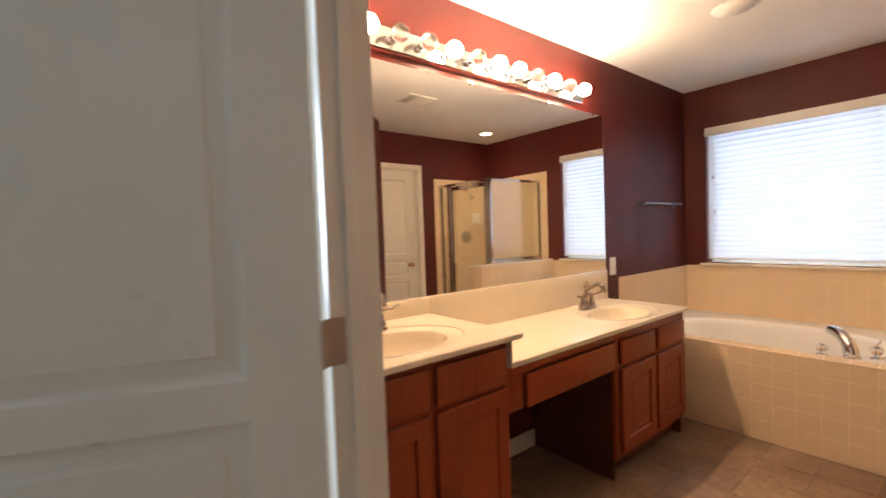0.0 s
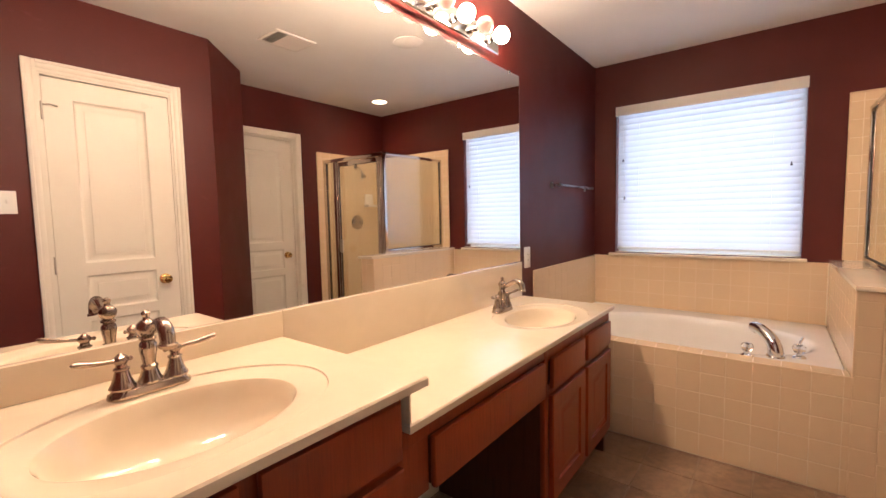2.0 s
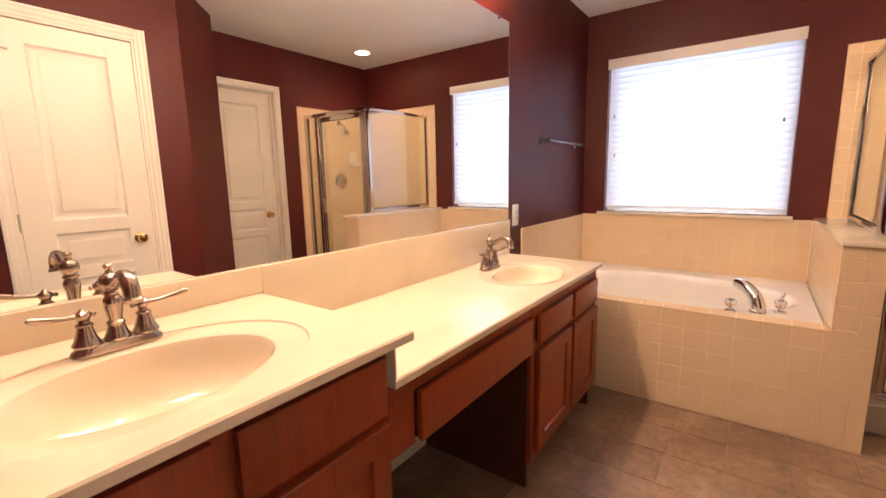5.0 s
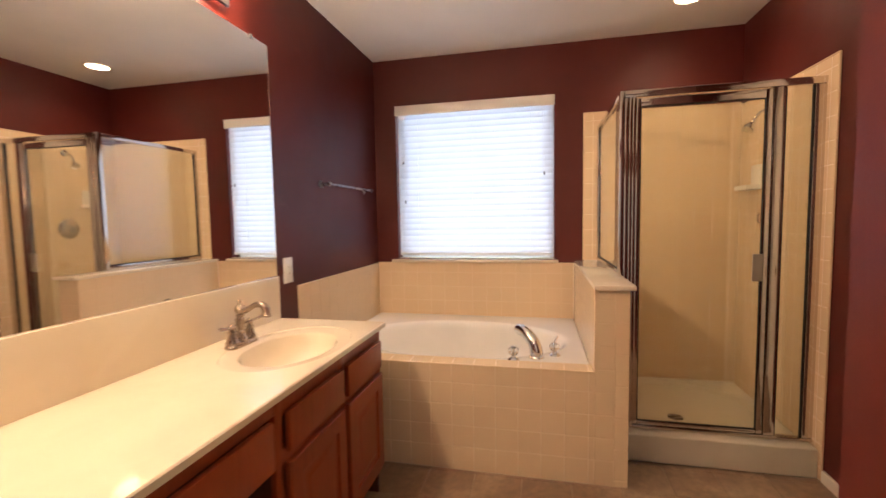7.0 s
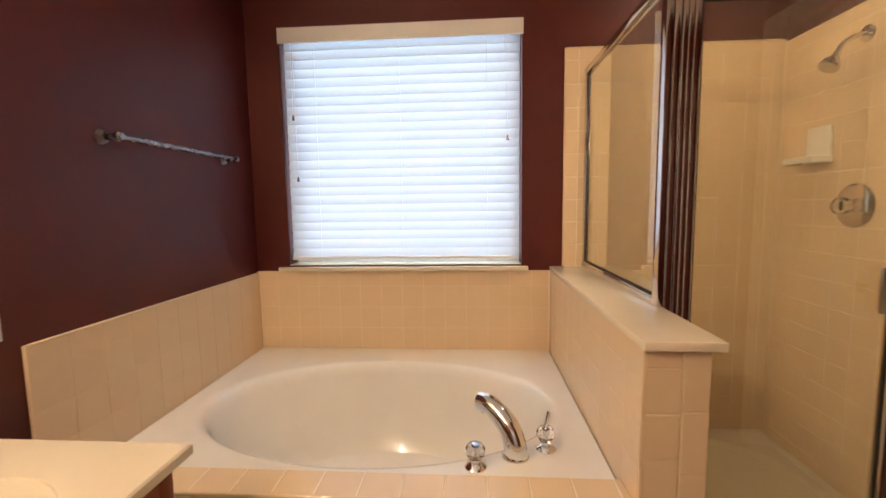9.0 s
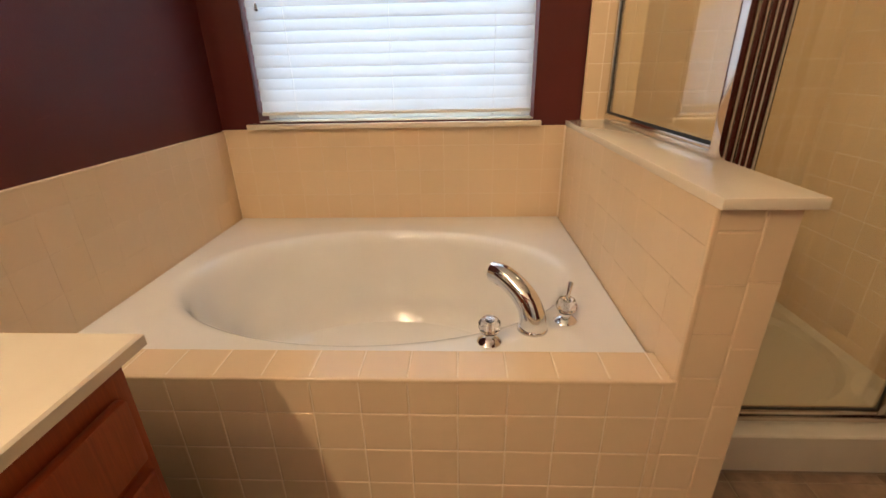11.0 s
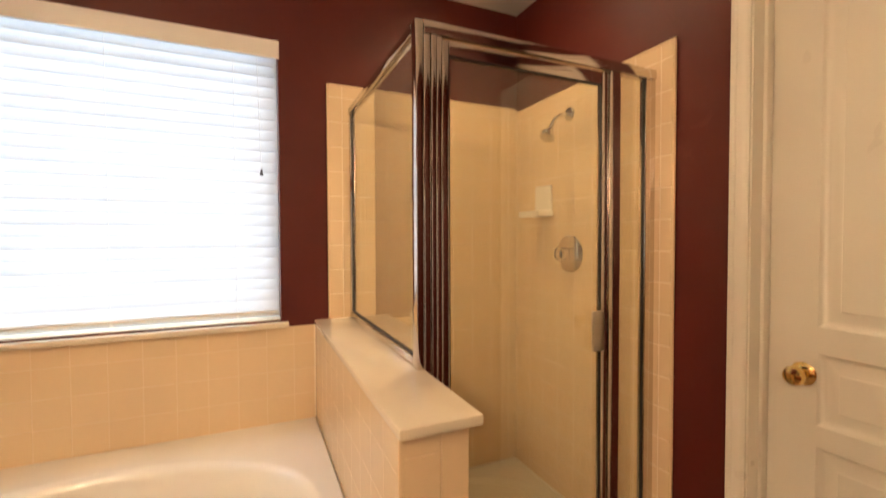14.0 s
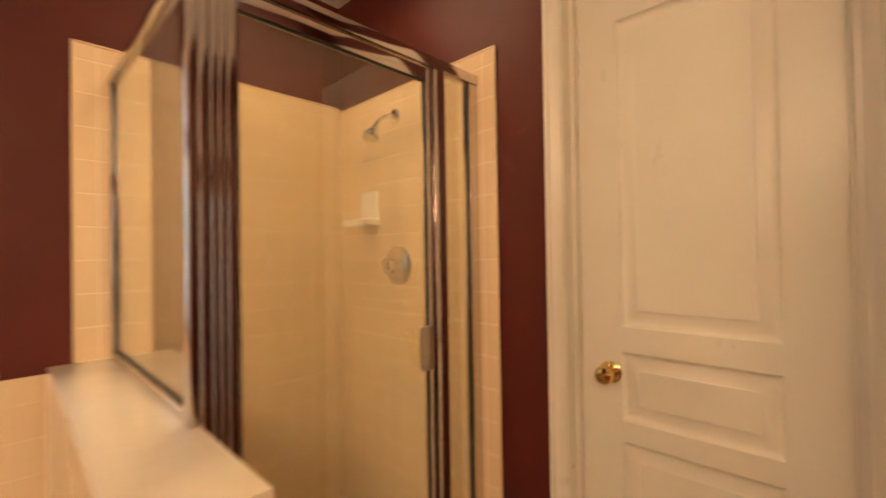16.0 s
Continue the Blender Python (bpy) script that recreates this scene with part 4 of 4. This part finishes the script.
part("disc", lathe([(0, -0.016), (0.080, -0.014), (0.088, -0.009), (0.100, -0.007), (0.105, -0.0005), (0, -0.0005)], (3.125, 1.265, ZC), 40), CEILING_WHITE, CD)
CN = thing("recessed_light", (4.06, 0.01, ZC), "lit recessed ceiling can with white trim", "lamp")
part("trim_ring", lathe([(0.074, -0.0005), (0.096, -0.0005), (0.097, -0.004), (0.090, -0.008), (0.076, -0.006), (0.074, -0.0005)], (4.06, 0.01, ZC), 40, None, False), PLASTIC_WHITE, CN)
part("lens", lathe([(0, -0.004), (0.050, -0.0035), (0.0735, -0.0025), (0.0735, -0.0006), (0, -0.0006)], (4.06, 0.01, ZC + 0.055), 36), CAN_LIT, CN, "glowing round lens")
b = lathe([(0.0748, 0.0), (0.0748, 0.09)], (4.06, 0.01, ZC), 40)
bmesh.ops.delete(b, geom=[f for f in b.faces if len(f.verts) > 4], context="FACES_ONLY")
part("baffle", b, PLASTIC_WHITE, CN, "white can baffle")

# ---------------------------------------------------------------- tiles, last
TW = 0.109


def tile_mesh(w, h, d=0.0068, chamfer=0.0017, gap=0.0024, name="tile"):
    """A ceramic tile: back at z = 0, face at z = d, with an eased edge."""
    me = bpy.data.meshes.new(name)
    if gap < 0.0015:
        chamfer = 0.0005
    w, h = w - gap, h - gap
    v = []
    for inset, z in ((0, 0), (0, d - chamfer), (chamfer * 0.5, d - chamfer * 0.33), (chamfer * 1.7, d)):
        v += [(-w / 2 + inset, -h / 2 + inset, z), (w / 2 - inset, -h / 2 + inset, z), (w / 2 - inset, h / 2 - inset, z), (-w / 2 + inset, h / 2 - inset, z)]
    f = [(12, 13, 14, 15)]
    for r in range(3):
        for k in range(4):
            f.append((4 * r + k, 4 * r + (k + 1) % 4, 4 * r + 4 + (k + 1) % 4, 4 * r + 4 + k))
    me.from_pydata(v, [], f)
    for p in me.polygons[1:]:
        p.use_smooth = True
    me.set_sharp_from_angle(angle=radians(50))
    me.polygons[0].use_smooth = False
    return me


MESHES = {}
jit = random.Random(11)


def tile_field(parent, origin, u, v, us, vs, material, name="tile", d=0.0068, gap=0.0024, wobble=0.035, skip=None):
    """Tiles on a wall plane: origin, two unit directions, and the cut lines along each."""
    u, v = Vector(u), Vector(v)
    n = u.cross(v)
    rot = Matrix((u, v, n)).transposed().to_4x4()
    for a0, a1 in zip(us, us[1:]):
        for b0, b1 in zip(vs, vs[1:]):
            if a1 - a0 < 0.006 or b1 - b0 < 0.006 or (skip and skip((a0 + a1) / 2, (b0 + b1) / 2)):
                continue
            key = (round(a1 - a0, 3), round(b1 - b0, 3), name, gap)
            if key not in MESHES:
                MESHES[key] = tile_mesh(a1 - a0, b1 - b0, d, gap=gap)
                MESHES[key].materials.append(material)
            t = new(name, MESHES[key])
            t.parent = parent
            tilt = Euler((radians(jit.uniform(-wobble, wobble)), radians(jit.uniform(-wobble, wobble)), 0)).to_matrix().to_4x4()
            t.matrix_basis = Matrix.Translation(Vector(origin) + u * (a0 + a1) / 2 + v * (b0 + b1) / 2) @ rot @ tilt


def cuts(first, step, lo, hi):
    """Joint lines from lo to hi that pass through first."""
    k = math.ceil((lo - first) / step - 1e-6)
    out = [lo]
    while first + k * step < hi - 1e-6:
        if first + k * step - out[-1] > 0.012:
            out.append(first + k * step)
        k += 1
    return out + [hi]


ROWS_Z = cuts(0.404, TW, ZF + 0.002, ZT)
# tub front (faces -x): u runs towards -y
tile_field(DECK, (XT + 0.0085, 0, 0), (0, -1, 0), (0, 0, 1), cuts(-1.049, TW, -YN + 0.002, -HW[1] - 0.004), ROWS_Z, TILE)
# deck cap strip (faces up)
tile_field(DECK, (0, 0, ZT - 0.0085), (0, 1, 0), (-1, 0, 0), cuts(1.049, TW, YT0 - 0.004, YT1 - 0.002), [-3.466, -XT - 0.001], TILE)
# half wall end (faces -x)
tile_field(HALF, (XT + 0.0085, 0, 0), (0, -1, 0), (0, 0, 1), [-HW[1] - 0.004, -0.500], cuts(0.404, TW, ZF + 0.002, 0.885), TILE)
tile_field(HALF, (XT + 0.0085, 0, 0), (0, -1, 0), (0, 0, 1), [-0.500, -HW[0]], cuts(0.137, 0.150, ZF + 0.002, 0.885), TILE)
# half wall, tub side (faces +y) and shower side
tile_field(HALF, (0, HW[1] + 0.0002, 0), (-1, 0, 0), (0, 0, 1), cuts(-3.357 - TW, TW, -XE + 0.012, -XT - 0.009), cuts(TZ + 0.002, TW, TZ - 0.004, 0.885), TILE, gap=0.0006)
tile_field(HALF, (0, HW[0] + 0.0078, 0), (1, 0, 0), (0, 0, 1), cuts(3.71, TW, 3.735, XE - 0.012), cuts(0.08, TW, 0.08, 0.885), TILE)
# wainscot on the north wall (faces -y) and the window wall (faces -x)
b = box(3.359, XE - 0.0105, YN - 0.0100, YN - 0.0003, TZ - 0.01, 0.873)
part("grout_bed", b, GROUT_TIGHT, WALL_NORTH)
tile_field(WALL_NORTH, (0, YN - 0.004, 0), (1, 0, 0), (0, 0, 1), cuts(3.359 + TW, TW, 3.357, XE - 0.010), cuts(TZ + 0.002, TW, TZ - 0.004, 0.876), TILE, gap=0.0008)
part("grout_bed", box(XE - 0.0100, XE - 0.0003, 0.590, YN - 0.0005, TZ - 0.01, 0.8855), GROUT, WALL_EAST)
tile_field(WALL_EAST, (XE - 0.004, 0, 0), (0, -1, 0), (0, 0, 1), cuts(-0.68, TW, -YN + 0.0125, -0.597), cuts(TZ + 0.002, TW, TZ - 0.004, 0.8885), TILE, gap=0.0014)
# shower surround
ZTOP, ZTOP_S = 1.942, 1.924
part("grout_bed", box(XE - 0.0100, XE - 0.0003, YS + 0.0005, 0.523, 0.06, ZTOP - 0.003), GROUT, WALL_EAST)
tile_field(WALL_EAST, (XE - 0.004, 0, 0), (0, -1, 0), (0, 0, 1), cuts(-0.465, TW, -0.525, -YS - 0.010), cuts(ZTOP - 0.052, TW, 0.08, ZTOP), TILE, skip=lambda a, c: a < -0.42 and c < 0.9)
part("grout_bed", box(3.598, XE - 0.0105, YS + 0.0003, YS + 0.0100, ZF, ZTOP_S - 0.003), GROUT, WALL_SOUTH)
tile_field(WALL_SOUTH, (0, YS + 0.004, 0), (-1, 0, 0), (0, 0, 1), cuts(-3.642, TW, -XE + 0.010, -3.596), cuts(ZTOP_S - 0.052, TW, ZF + 0.002, ZTOP_S), TILE)
# rounded edge trim where the tile ends


def bullnose(parent, x0, x1, y0, y1, z0, z1, r=0.0055):
    part("bullnose", box(x0, x1, y0, y1, z0, z1, r, segments=3), TILE, parent, "rounded tile edge")


bullnose(WALL_SOUTH, 3.588, 3.5985, YS + 0.0005, YS + 0.0118, ZF, ZTOP_S + 0.008)
bullnose(WALL_SOUTH, 3.599, XE - 0.012, YS + 0.0005, YS + 0.0118, ZTOP_S - 0.001, ZTOP_S + 0.008, 0.004)
bullnose(WALL_EAST, XE - 0.0118, XE - 0.0005, 0.5225, 0.533, 0.9085, ZTOP + 0.008)
bullnose(WALL_EAST, XE - 0.0118, XE - 0.0005, YS + 0.012, 0.522, ZTOP - 0.001, ZTOP + 0.008, 0.004)
bullnose(WALL_NORTH, 3.349, 3.3595, YN - 0.0118, YN - 0.0005, TZ + 0.03, 0.883)
bullnose(WALL_NORTH, 3.360, XE - 0.012, YN - 0.0118, YN - 0.0005, 0.8745, 0.883, 0.004)
bullnose(HALF, XT + 0.0006, XT + 0.0125, HW[1] - 0.005, HW[1] + 0.0075, ZT + 0.0006, 0.8848)
bullnose(DECK, XT + 0.0004, XT + 0.0125, YT0 + 0.001, YN - 0.012, ZT - 0.012, ZT - 0.0004, 0.005)
# floor
FLOOR = bpy.data.objects["floor"]
tile_field(FLOOR, (0, 0, ZF - 0.0065), (1, 0, 0), (0, 1, 0), cuts(3.343, 0.2286, XW - 0.12, 3.605), cuts(0.9215, 0.2286, YS, YN - 0.002), FLOOR_TILE, "floor_tile", 0.0065, 0.0032, 0.04)
